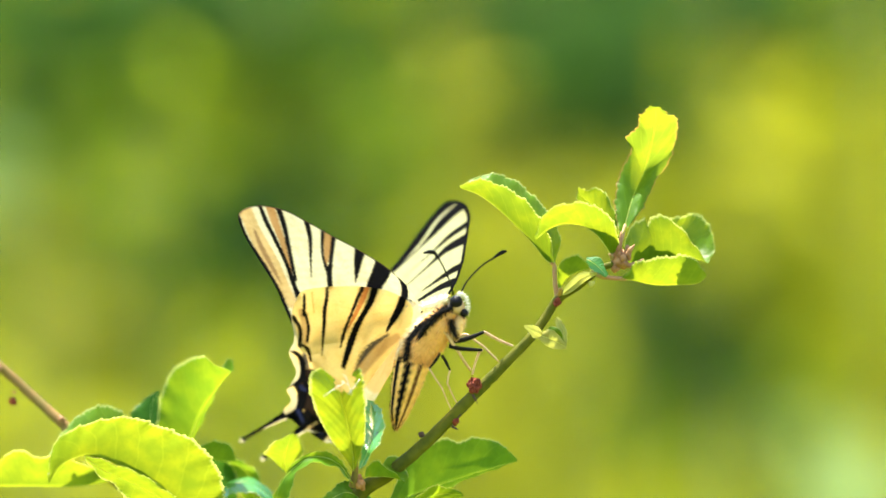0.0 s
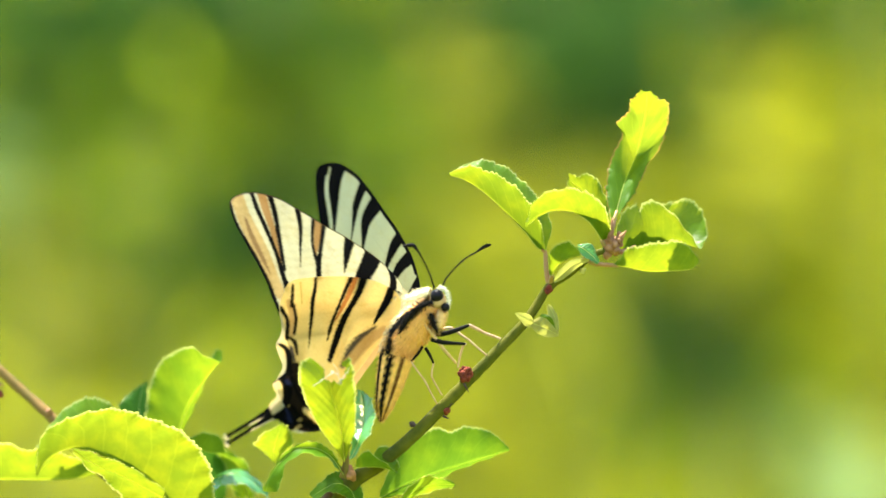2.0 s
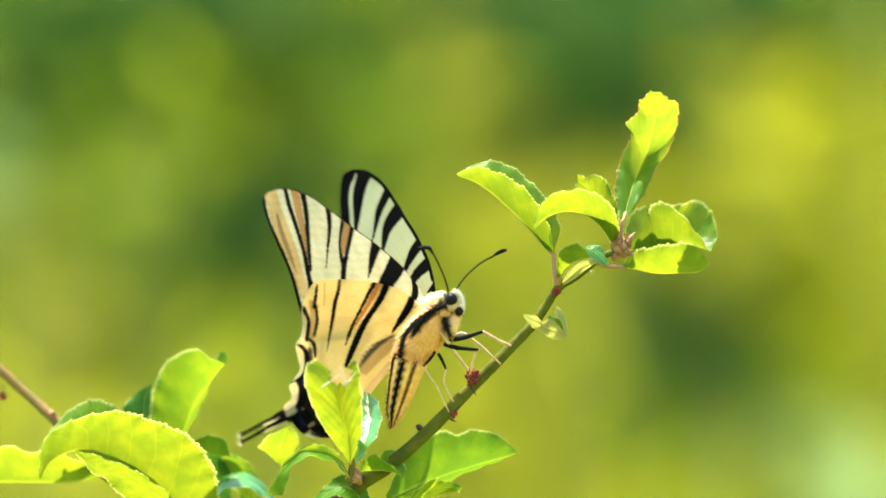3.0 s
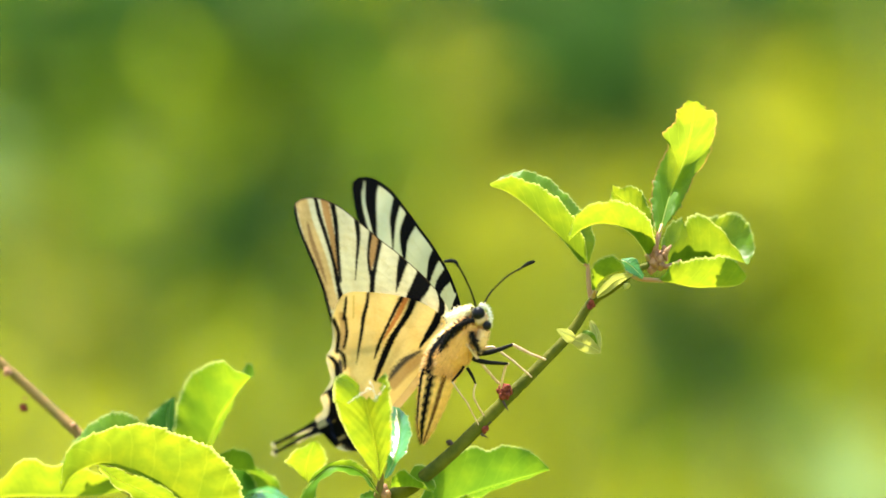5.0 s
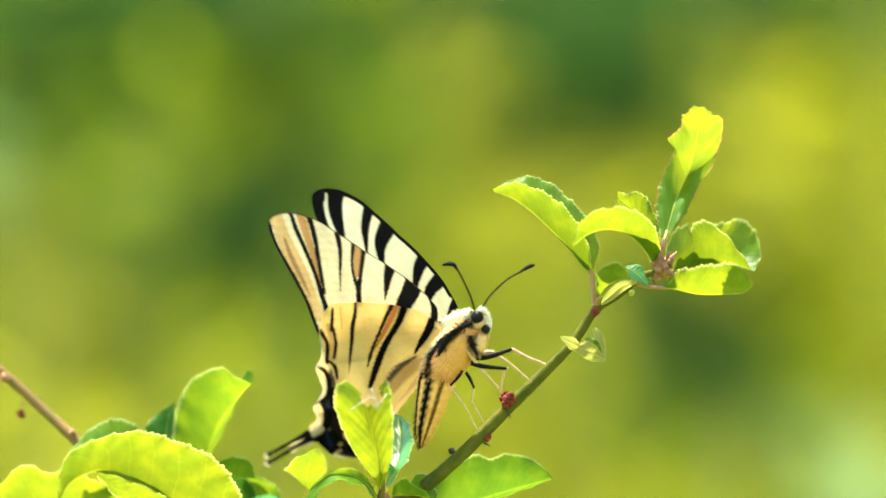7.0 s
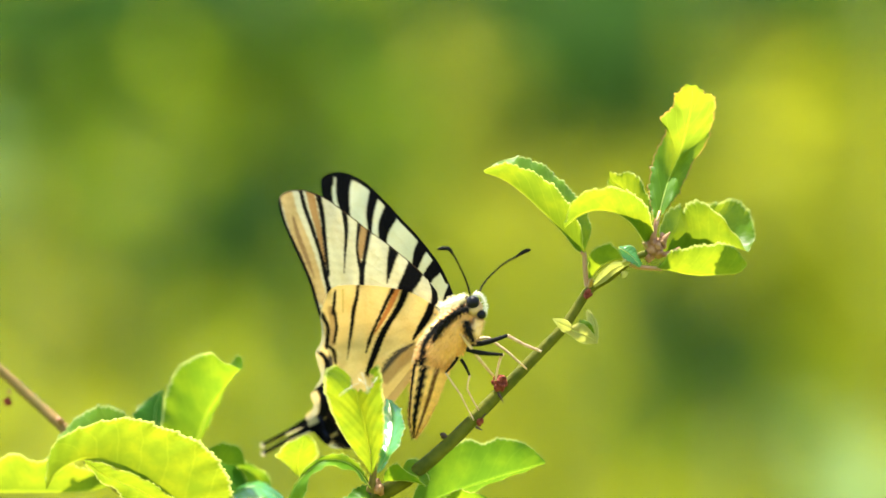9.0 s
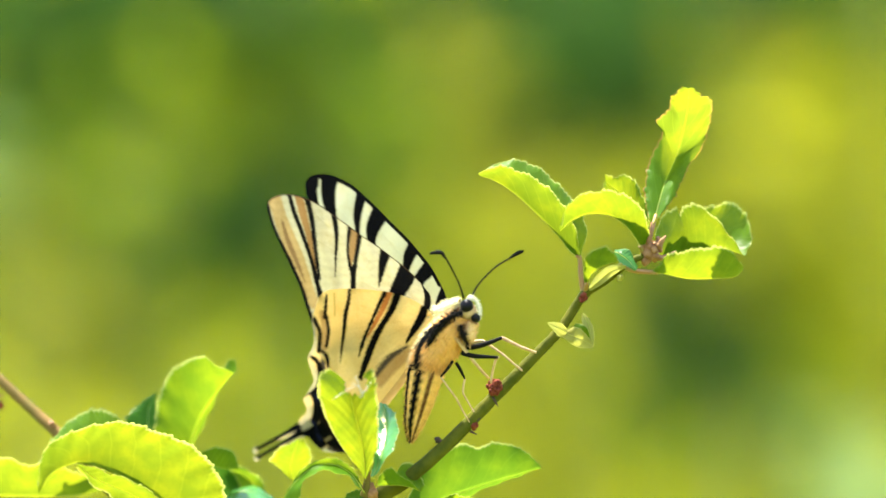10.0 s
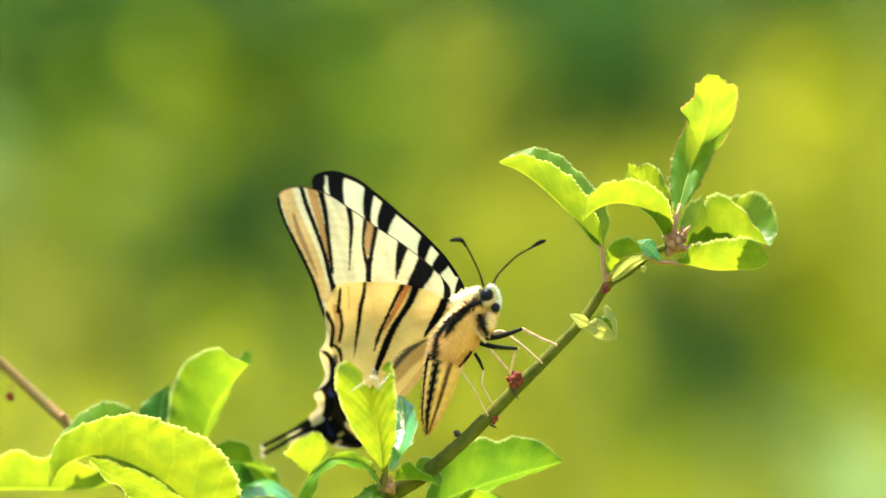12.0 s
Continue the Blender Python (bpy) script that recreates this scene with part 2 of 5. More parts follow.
STRAW_LEAF = foliage_material("straw_leaves", (0.27, 0.245, 0.04), (0.34, 0.30, 0.05), (0.44, 0.41, 0.05), 0.6)
SAGE_LEAF = foliage_material("pale_sage_leaves", (0.28, 0.40, 0.14), (0.36, 0.48, 0.20), (0.42, 0.58, 0.20))


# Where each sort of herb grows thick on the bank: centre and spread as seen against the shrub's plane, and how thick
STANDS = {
    # deep: spots of the bank where leaf colour is darkened as if shaded
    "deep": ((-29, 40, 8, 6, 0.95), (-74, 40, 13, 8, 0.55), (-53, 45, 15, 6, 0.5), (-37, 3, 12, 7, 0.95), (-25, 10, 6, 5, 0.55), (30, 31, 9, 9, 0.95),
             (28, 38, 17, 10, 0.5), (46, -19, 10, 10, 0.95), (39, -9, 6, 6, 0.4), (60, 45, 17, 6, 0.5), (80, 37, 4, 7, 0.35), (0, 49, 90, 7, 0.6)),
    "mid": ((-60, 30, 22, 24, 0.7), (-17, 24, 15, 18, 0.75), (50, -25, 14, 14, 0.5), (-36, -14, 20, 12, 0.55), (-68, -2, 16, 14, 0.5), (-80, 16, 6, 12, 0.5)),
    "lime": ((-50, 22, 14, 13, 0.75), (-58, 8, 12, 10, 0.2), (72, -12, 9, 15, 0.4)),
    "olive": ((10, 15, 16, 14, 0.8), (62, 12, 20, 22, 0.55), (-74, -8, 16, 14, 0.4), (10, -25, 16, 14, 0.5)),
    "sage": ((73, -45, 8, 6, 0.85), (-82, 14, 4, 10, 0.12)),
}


def make_bank_foliage():
    """Low herbs of several greens, mixed in drifts."""
    rng = np.random.default_rng(5)
    drifts = {sort: [] for sort in (*STANDS, "plain")}
    for i in range(26000):
        x = float(np.clip(rng.normal(0, 0.55), -2.4, 2.4))
        y = rng.uniform(3.05, 4.0) if i % 3 else rng.uniform(2.0, 5.0)
        z = bank_height(x, y) + rng.uniform(0.0, 0.05)
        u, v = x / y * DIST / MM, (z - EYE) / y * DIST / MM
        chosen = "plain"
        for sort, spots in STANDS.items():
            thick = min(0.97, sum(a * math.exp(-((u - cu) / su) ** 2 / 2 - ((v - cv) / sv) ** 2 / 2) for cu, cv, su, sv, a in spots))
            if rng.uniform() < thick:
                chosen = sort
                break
        drifts[chosen].append((x, y - rng.uniform(0, 0.05), z))
    for sort, material, label in (("plain", BANK_LEAF, "low yellow-green herbs covering the sunny bank"), ("deep", DEEP_SHADE_LEAF, "deep green herbs in drifts on the bank, darkened to stand for shade"),
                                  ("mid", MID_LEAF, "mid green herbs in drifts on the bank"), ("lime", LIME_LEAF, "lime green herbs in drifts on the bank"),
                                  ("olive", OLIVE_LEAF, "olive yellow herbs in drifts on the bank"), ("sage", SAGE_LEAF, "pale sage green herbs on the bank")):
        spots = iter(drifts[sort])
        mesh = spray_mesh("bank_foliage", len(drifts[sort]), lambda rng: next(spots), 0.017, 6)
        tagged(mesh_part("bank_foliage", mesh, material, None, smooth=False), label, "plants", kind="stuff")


make_bank_foliage()


def make_herb(x, z, far, wide, high, material, label, seed, leaves=260):
    """A leafy herb in front of the bank: its crown centre at x, z (metres at that distance), stem down to the bank."""
    y = far
    foot = bank_height(x, y)
    thing = tagged(new("meadow_herb"), label, "herb", group="herbs on the bank")
    thing.location = (x, y, foot)
    top = z - foot

    def place(rng):
        q = rng.normal(size=3)
        q = np.clip(q, -2.2, 2.2) * 0.62
        return q[0] * wide, q[1] * 0.06, top + q[2] * high

    mesh_part("crown", spray_mesh("crown", leaves, place, 0.014, seed), material, thing, smooth=False)
    tube("stem", [(0.02, 0.03, -0.02), (0.01, 0.01, top * 0.5), (0, 0, top + high * 0.6)], (0.004, 0.003, 0.0012), STALK_GREEN, thing, steps=10, sides=6)
    return thing


def herb_at(x, z, wide, high, material, label, seed, nearer=0.0, leaves=260):
    """x, z, wide, high in the same tenths as the shrub's plane, seen against it."""
    far = 2.85 - nearer
    k = far / DIST * MM
    make_herb(x * k, EYE + z * k, far, wide * k, high * k, material, label, seed, leaves)


# these herbs stand in the sun; their shade is put into the leaf colour
DARK_TEXT = "green broad-leaved herb on the bank, leaf colour darkened for shade"
LIME_TEXT = "sunlit lime green herb on the bank"
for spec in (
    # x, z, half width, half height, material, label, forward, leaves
    (30.1, 32.1, 14, 13, DEEP_SHADE_LEAF, DARK_TEXT, 0.10, 145),
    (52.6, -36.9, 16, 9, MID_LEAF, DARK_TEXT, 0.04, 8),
    (44.6, -17.4, 13, 11, DEEP_SHADE_LEAF, DARK_TEXT, 0.08, 45),
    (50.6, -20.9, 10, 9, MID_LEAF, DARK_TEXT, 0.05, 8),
    (-37.9, 1.1, 15, 10, DEEP_SHADE_LEAF, DARK_TEXT, 0.08, 50),
    (-25.4, 8.1, 12, 9, DEEP_SHADE_LEAF, DARK_TEXT, 0.05, 25),
    (-31.4, 43.1, 18, 11, DEEP_SHADE_LEAF, DARK_TEXT, 0.03, 66),
    (-74.4, 42.1, 18, 13, DEEP_SHADE_LEAF, DARK_TEXT, 0.03, 77),
    (-53.4, 47.1, 24, 12, DEEP_SHADE_LEAF, DARK_TEXT, 0.04, 77),
    (-0.4, 47.1, 22, 10, DEEP_SHADE_LEAF, DARK_TEXT, 0.03, 28),
    (17.6, 46.1, 18, 11, DEEP_SHADE_LEAF, DARK_TEXT, 0.03, 44),
    (80.6, 41.1, 9, 10, DEEP_SHADE_LEAF, DARK_TEXT, 0.03, 22),
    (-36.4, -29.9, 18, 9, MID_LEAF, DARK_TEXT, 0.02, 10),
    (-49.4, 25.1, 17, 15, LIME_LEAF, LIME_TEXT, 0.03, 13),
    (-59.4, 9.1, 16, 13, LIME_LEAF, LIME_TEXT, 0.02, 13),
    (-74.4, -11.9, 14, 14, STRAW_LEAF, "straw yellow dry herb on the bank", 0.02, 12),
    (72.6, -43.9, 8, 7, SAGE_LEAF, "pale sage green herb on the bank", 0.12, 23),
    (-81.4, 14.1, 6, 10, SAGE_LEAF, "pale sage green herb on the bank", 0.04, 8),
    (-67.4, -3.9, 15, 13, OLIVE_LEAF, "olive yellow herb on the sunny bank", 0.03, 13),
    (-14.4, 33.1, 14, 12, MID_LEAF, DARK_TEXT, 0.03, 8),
    (51.6, 43.1, 16, 10, DEEP_SHADE_LEAF, DARK_TEXT, 0.03, 41),
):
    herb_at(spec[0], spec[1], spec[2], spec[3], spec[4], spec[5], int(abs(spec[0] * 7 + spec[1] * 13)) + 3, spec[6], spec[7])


# ---- the plum shrub ----
SHRUB_BASE = Vector((-0.03, DIST, 0.0))
shrub = tagged(new("plum_shrub"), "young plum shrub with toothed bright green leaves and green twigs", "shrub")
shrub.location = SHRUB_BASE


def sp(x, z, d=0.0):
    """A place in the shrub's own space."""
    return at(x, z, d) - SHRUB_BASE


def twig(name, points, radii, material, label="", steps=60, sides=14, seed=1):
    return tube(name, [sp(*p) for p in points], [r * MM for r in radii], material, shrub, label, steps, sides, 0.035, seed)


def leaf(midrib, near_rim, far_rim, material, label="", seed=0, teeth=0.62, gap=1.05, crumple=0.0, bites=(), stalk=None):
    """A toothed leaf between its midrib and its two rims, each a bent line of (x, z, d). teeth, gap: their height and spacing in millimetres;
    crumple: millimetres of buckling; bites: (along, across, radius) eaten out of it, radius in millimetres."""
    rng = np.random.default_rng(seed + 100)
    rows, half = (260, 34) if bites else (220, 16)
    m, a, b = [smooth_path([sp(*q) for q in line], rows) for line in (midrib, near_rim, far_rim)]
    s = np.linspace(0, 1, rows)
    across = np.linspace(-1, 1, 2 * half + 1)
    tang = np.gradient(m, axis=0)
    tang /= np.linalg.norm(tang, axis=1)[:, None]
    waves = [(rng.uniform(3, 13), rng.uniform(1.5, 5), rng.uniform(0, 6.3)) for _ in range(7)]
    pts = np.empty((rows, 2 * half + 1, 3))
    for k, v in enumerate(across):
        q = abs(v)
        rim = a if v < 0 else b
        reach = rim - m
        wide = np.linalg.norm(reach, axis=1)
        way = reach / (wide[:, None] + 1e-9)
        out = np.cross(tang, way)
        out /= np.linalg.norm(out, axis=1)[:, None] + 1e-9
        if v > 0:
            out = -out
        run = np.concatenate([[0], np.cumsum(np.linalg.norm(np.diff(rim, axis=0), axis=1))]) / MM
        phase = run / gap + 0.25 * np.sin(run * 0.9 + seed) + 0.17 * seed
        tooth = np.abs(np.sin(math.pi * phase)) ** 0.7 * (0.85 + 0.3 * np.sin(np.floor(phase) * 2.7 + seed))
        ends = np.clip(np.minimum(s / 0.06, (1 - s) / 0.02 + 0.35), 0, 1)
        grow = teeth * MM * (tooth - 0.5) * max(0.0, (q - 0.8) / 0.2) * ends
        full = np.clip(wide / (2 * MM), 0, 1)
        bulge = 0.30 * wide * q * (1 - q)
        veins = 0.03 * MM * np.sin((s * 9 - q * 1.3) * 2 * math.pi) * q * (1 - q) * 4
        buckle = sum(np.sin(s * f + v * g + p) for f, g, p in waves) * (0.045 + 0.16 * crumple) * MM
        edge_wave = 0.22 * MM * np.sin(run * 1.3 + seed) * q ** 3
        rise = bulge + (veins + buckle * q + edge_wave) * full
        pts[:, k] = m + reach * q + way * grow[:, None] + out * rise[:, None]
    keep = np.ones((rows - 1, 2 * half), dtype=bool)
    for s0, v0, r in bites:
        c = pts[int(s0 * (rows - 1)), int((v0 + 1) * half)]
        gap = (pts[:-1, :-1] + pts[1:, 1:]) / 2 - c
        jag = 1 + 0.15 * np.sin(np.arctan2(gap[..., 2], gap[..., 0]) * 7)
        keep &= np.linalg.norm(gap, axis=2) > r * MM * jag
    uv = np.stack(np.broadcast_arrays(s[:, None], (across[None] + 1) / 2), axis=2).reshape(-1, 2)
    ob = mesh_part("leaf", grid_mesh("leaf", pts.reshape(-1, 3), rows, 2 * half + 1, keep, uv), material, shrub, label)
    if stalk:
        st = [sp(*q) for q in stalk] + [Vector(m[0]), Vector(m[14])]
        tube("leaf_stalk", st, (0.55 * MM, 0.45 * MM, 0.35 * MM), STALK, ob, steps=14, sides=7, seed=seed)
    last = int(rows * (0.80 if bites else 0.94))
    tube("midrib", [Vector(m[i]) for i in np.linspace(0, last, 7).astype(int)], (0.09 * MM, 0.06 * MM, 0.04 * MM, 0.02 * MM), RIB, ob, steps=30, sides=6)
    return ob


# twigs
twig("fruiting_twig", ((-14.4, -51.9, 3), (-9.4, -43.9, 1), (-3.6, -40.1, 0), (4.0, -33.6, 0), (12.8, -24.8, 0), (19.5, -18.1, 0), (24.9, -12.4, 0), (28.8, -6.6, 0), (32.8, -3.9, 0), (36.8, -0.8, 0), (39.6, 0.4, 0)),
     (1.9, 1.55, 1.3, 1.2, 1.1, 0.95, 0.85, 0.85, 0.7, 0.6), BARK_GREEN, "slender green plum twig with red buds", 90)
twig("side_twig", ((-87.4, -12.5, 34), (-78.4, -20.1, 32), (-72.2, -25.7, 30), (-66.2, -31.3, 27), (-58.4, -39.7, 24), (-48.4, -48.4, 20), (-36.4, -61.9, 18)),
     (0.95, 1.0, 1.0, 1.05, 1.3, 1.8, 2.0), BARK_RED, "reddish brown plum twig", 60)
twig("stem", ((-9.4, -42.7, 2), (-14.4, -48.9, 4), (-22.4, -65.9, 6), (-28.4, -115.9, 8), (-30.0, -305.9, 5), (-30.0, -655.9, 2), (-30.0, -1000.9, 0)), (1.9, 2.4, 3.4, 5, 7, 9, 11), BARK_OLD, "dark woody plum stem", 90)
twig("branch", ((-36.4, -60.9, 18), (-30.4, -95.9, 14), (-29.4, -175.9, 8)), (2.0, 3.0, 4.0), BARK_OLD, "dark woody branch", 30)
twig("spur", ((-10.8, -42.7, -2), (-10.3, -39.9, -3), (-10.2, -37.1, -4)), (0.85, 0.6, 0.4), BARK_RED, "short reddish leaf spur", 20)


def bud(name, centre, radius, material, label, seed, lobes=9, spread=0.65, lobe=1.0):
    """A cluster of pointed scales."""
    bm = bmesh.new()
    rng = random.Random(seed)
    c = sp(*centre)
    ball_mesh(bm, c, radius * MM * 0.7, rough=0.12, seed=seed)
    for _ in range(lobes):
        way = Vector((rng.gauss(0, 1), rng.gauss(0, 1), rng.gauss(0, 1))).normalized()
        ball_mesh(bm, c + way * radius * MM * spread, radius * MM * lobe * rng.uniform(0.28, 0.5), (1, 1, rng.uniform(0.8, 1.4)), 0.15, rng.randint(0, 999), 8, 6)
    return part(name, bm, material, shrub, label)


bud("bud", (12.7, -23.1, -1.2), 1.5, BUD, "red cluster of bud scales", 4, 34, 0.85, 0.62)
bud("bud", (9.0, -30.1, -0.6), 0.95, BUD, "small red bud", 7)
bud("bud", (2.5, -32.7, 0), 0.75, BARK_OLD, "dark brown bud", 9, 5)
bud("bud", (28.8, -7.1, -0.8), 1.0, BUD, "reddish bud scales", 12, 8)
bud("bud", (40.6, 0.9, 0), 1.6, BUD_TAN, "tan bud scales at the twig tip", 15, 14, 0.9)
bud("bud", (42.1, 2.3, 0.5), 1.2, BUD_TAN, "tan bud scales at the twig tip", 18, 10, 0.9)
bud("bud", (-67.2, -29.6, 26), 0.8, BUD_TAN, "tan bud", 21, 6)
bud("bud", (-79.6, -19.6, 30.5), 0.95, BUD_TAN, "tan bud on the upper side of the twig", 36, 8)
bud("bud", (-76.6, -26.1, 31), 0.95, BUD, "small red bud on a stalk", 24, 5)
bud("bud", (-76.4, -24.5, 31.5), 0.5, BUD_TAN, "tan bud", 27, 5)
bud("bud", (35.4, -3.6, -0.5), 0.75, HUSK, "yellow bud scale", 30, 4)
bud("bud", (-9.4, -42.1, -1.5), 1.5, BUD_TAN, "orange brown bud scales", 33, 8)
for a, b2 in (((12.4, -24.9, -1), (13.4, -26.7, -1.5)), ((9.2, -29.4, -0.5), (10.2, -28.7, -1)), ((8.4, -31.1, -0.6), (9.6, -31.7, -1.2))):
    twig("thorn", (a, tuple((p + q) / 2 for p, q in zip(a, b2)), b2), (0.3, 0.2, 0.08), BARK_OLD, "", 8, 6)
for k, (a, mid2, b2, r) in enumerate((((40.1, 0.9, 0), (40.8, 3.6, -0.5), (41.2, 6.6, -0.5), 0.5), ((39.6, 1.1, 0), (39.4, 3.6, 0), (38.8, 5.6, 0.5), 0.45),
                                     ((41.1, 1.1, 0), (42.8, 2.9, -0.5), (43.8, 4.1, -0.8), 0.5), ((40.1, 0.3, 0), (43.1, 0.1, 0), (45.6, 1.3, 0), 0.5))):
    twig("leaf_bract", (a, mid2, b2), (r, r * 1.1, 0.12), BUD_TAN, "tan narrow bract", 12, 7, k)


def husk(mid, near, far, seed, material=HUSK):
    return leaf(mid, near, far, material, "pale dried bud husk", seed, 0.15, 0.9)


husk(((26.4, -13.6, -1), (24.8, -12.8, -2), (22.4, -11.7, -1.5)), ((26.2, -13.0, -1), (24.6, -11.6, -2.5), (22.2, -11.5, -1.5)), ((26.2, -14.3, -1), (24.6, -14.0, -1), (22.6, -12.1, -1.5)), 2)
husk(((25.4, -13.4, -1), (27.6, -14.2, -2.5), (30.4, -15.6, -1.5)), ((25.6, -12.9, -1), (27.9, -12.4, -3), (30.6, -15.2, -1.5)), ((25.2, -14.2, -1), (27.2, -15.8, -2), (30.2, -16.2, -1.5)), 3)
husk(((28.8, -9.9, 0.5), (30.0, -12.6, -0.5), (30.5, -16.1, -1)), ((29.2, -10.0, 0.5), (30.6, -12.4, -1), (30.7, -16.0, -1)), ((28.4, -10.2, 0.5), (28.9, -13.0, 0), (30.1, -16.0, -1)), 5)
husk(((27.0, -12.4, -1), (28.4, -13.4, -1.8), (29.8, -15.4, -1)), ((27.4, -11.6, -1), (29.4, -12.4, -2.5), (30.2, -15.0, -1)), ((26.6, -13.2, -1), (27.4, -15.0, -1), (29.4, -15.8, -1)), 8, LEAF_YOUNG)

# leaves at the twig's tip
leaf(((41.3, 5.3, 0.0), (42.9, 11.6, 4.0), (43.8, 14.1, 6.0), (45.6, 18.3, 8.5), (46.8, 22.9, 6.0), (47.8, 27.6, -1.0), (48.0, 30.7, -6.0)),
     ((41.0, 6.3, 0.0), (40.0, 12.3, 4.0), (40.8, 17.6, 7.0), (42.6, 22.6, 7.0), (42.1, 24.9, 4.0), (44.5, 26.3, 1.0), (44.7, 28.6, -3.0), (46.8, 31.1, -6.0)),
     ((41.7, 6.1, 0.0), (45.4, 11.1, 4.0), (47.8, 16.6, 7.5), (50.4, 20.3, 9.5), (51.7, 23.6, 9.0), (52.3, 27.5, 2.0), (51.0, 29.5, -3.0), (48.6, 31.1, -6.0)),
     LEAF_TIP, 'upright crumpled leaf with a reddish nibbled rim', 1, stalk=((40.3, 0.9, 0), (40.6, 2.6, 0)), teeth=0.6, gap=1.5, crumple=1.5)
leaf(((28.2, 0.1, 0.0), (26.4, 1.3, -0.7), (24.1, 4.3, -1.3), (20.6, 7.9, -2.0), (16.6, 11.6, -2.0), (13.1, 14.0, -1.7), (10.2, 15.0, -1.0)),
     ((28.2, 0.5, -1.0), (27.4, 5.6, -3.0), (25.2, 9.6, -4.7), (22.1, 13.1, -6.0), (18.1, 15.6, -6.0), (13.6, 16.8, -4.7), (9.9, 15.4, -2.0)),
     ((28.4, 0.9, 1.0), (29.5, 4.6, 2.3), (28.2, 9.1, 3.2), (25.1, 12.6, 3.6), (20.6, 16.6, 3.2), (15.6, 17.9, 2.0), (10.4, 15.7, 0.0)),
     LEAF_YOUNG, 'arched yellow-green leaf folded along its midrib', 2, stalk=((28.9, -6.4, 0), (28.4, -3.4, 0)))
leaf(((39.6, 1.3, 0.0), (38.1, 3.9, -2.7), (36.1, 6.3, -5.3), (33.1, 7.9, -8.0), (29.6, 8.0, -10.0), (26.6, 6.7, -11.3), (24.7, 5.0, -12.0)),
     ((40.8, 4.3, -1.0), (39.8, 8.3, -5.0), (37.4, 10.9, -9.0), (34.1, 12.2, -13.0), (30.1, 12.0, -15.0), (26.6, 10.4, -15.7), (24.8, 6.1, -15.0)),
     ((40.6, 4.1, 2.0), (40.2, 7.6, 0.0), (38.1, 9.6, -2.0), (34.6, 10.6, -4.0), (30.6, 10.3, -6.7), (27.6, 9.1, -9.0), (25.2, 5.7, -11.0)),
     LEAF_YOUNG, 'small arched leaf folded along its midrib', 4, stalk=((40.1, 0.3, 0), (39.9, 0.9, 0)))
leaf(((40.3, 4.3, 5.0), (39.6, 7.1, 7.4), (37.8, 9.6, 9.2), (35.6, 11.6, 10.0), (33.8, 13.1, 10.0), (32.9, 13.8, 10.0)),
     ((39.6, 4.3, 5.0), (38.1, 6.6, 8.2), (35.6, 9.1, 10.2), (33.6, 11.1, 11.0), (32.6, 12.9, 10.8), (32.4, 14.3, 10.0)),
     ((40.7, 4.9, 4.0), (40.3, 9.1, 4.8), (38.8, 12.9, 5.6), (36.6, 15.2, 6.8), (34.4, 14.5, 8.2), (32.8, 15.5, 9.0)),
     LEAF_YOUNG, 'small leaf with a curled tip', 5)
leaf(((41.0, 0.0, 1.0), (45.1, 0.7, 9.0), (50.1, 1.3, 13.0), (54.6, 1.4, 13.0), (58.0, 0.5, 10.0)),
     ((41.9, 1.3, 2.0), (42.4, 6.5, 6.0), (45.4, 9.2, 9.0), (46.3, 7.9, 9.0), (47.2, 9.7, 9.0), (50.1, 9.4, 9.0), (53.4, 6.4, 9.0), (57.6, 0.7, 9.0)),
     ((42.0, 2.1, 5.0), (44.8, 6.9, 9.6), (49.1, 8.9, 13.5), (52.8, 9.5, 15.5), (55.6, 10.1, 16.2), (58.2, 7.6, 15.6), (59.1, 3.6, 13.4), (58.1, 0.5, 10.5)),
     LEAF_YOUNG, 'broad folded leaf with a notched rim', 6, stalk=((40.4, 0.5, 0), (41.1, 0.2, 0)))
leaf(((41.2, -2.5, -1.0), (44.1, -2.9, -4.2), (47.6, -3.7, -6.2), (52.1, -3.7, -7.0), (56.1, -3.4, -6.8), (57.7, -2.1, -6.0)),
     ((42.8, -1.1, -3.0), (43.8, 0.5, -8.6), (47.6, 1.5, -11.8), (51.6, 2.1, -12.6), (55.4, 1.5, -11.2), (57.6, -1.4, -8.0)),
     ((42.8, -1.4, -1.0), (45.1, -0.4, -2.6), (48.1, 0.1, -3.0), (52.1, 0.5, -3.0), (55.6, 0.3, -3.4), (57.7, -1.7, -5.0)),
     LEAF_YOUNG, 'level yellow leaf folded along its midrib', 8, stalk=((36.6, -1.6, 0), (38.0, -2.2, -0.5)))
leaf(((29.4, -4.7, -2.0), (30.4, -2.7, -8.0), (32.6, -1.2, -12.0), (35.0, -0.6, -13.0)),
     ((28.9, -3.7, -3.0), (29.4, 0.5, -12.0), (32.1, 2.2, -16.0), (34.4, 1.1, -16.0), (35.1, -0.3, -14.0)),
     ((29.6, -4.1, -2.0), (30.8, -1.1, -5.8), (32.8, 0.5, -9.0), (34.4, 0.3, -11.5), (35.0, -0.4, -13.0)),
     LEAF_YOUNG, 'small rounded leaf', 9, stalk=((28.9, -6.7, 0), (29.2, -5.6, -0.5)))
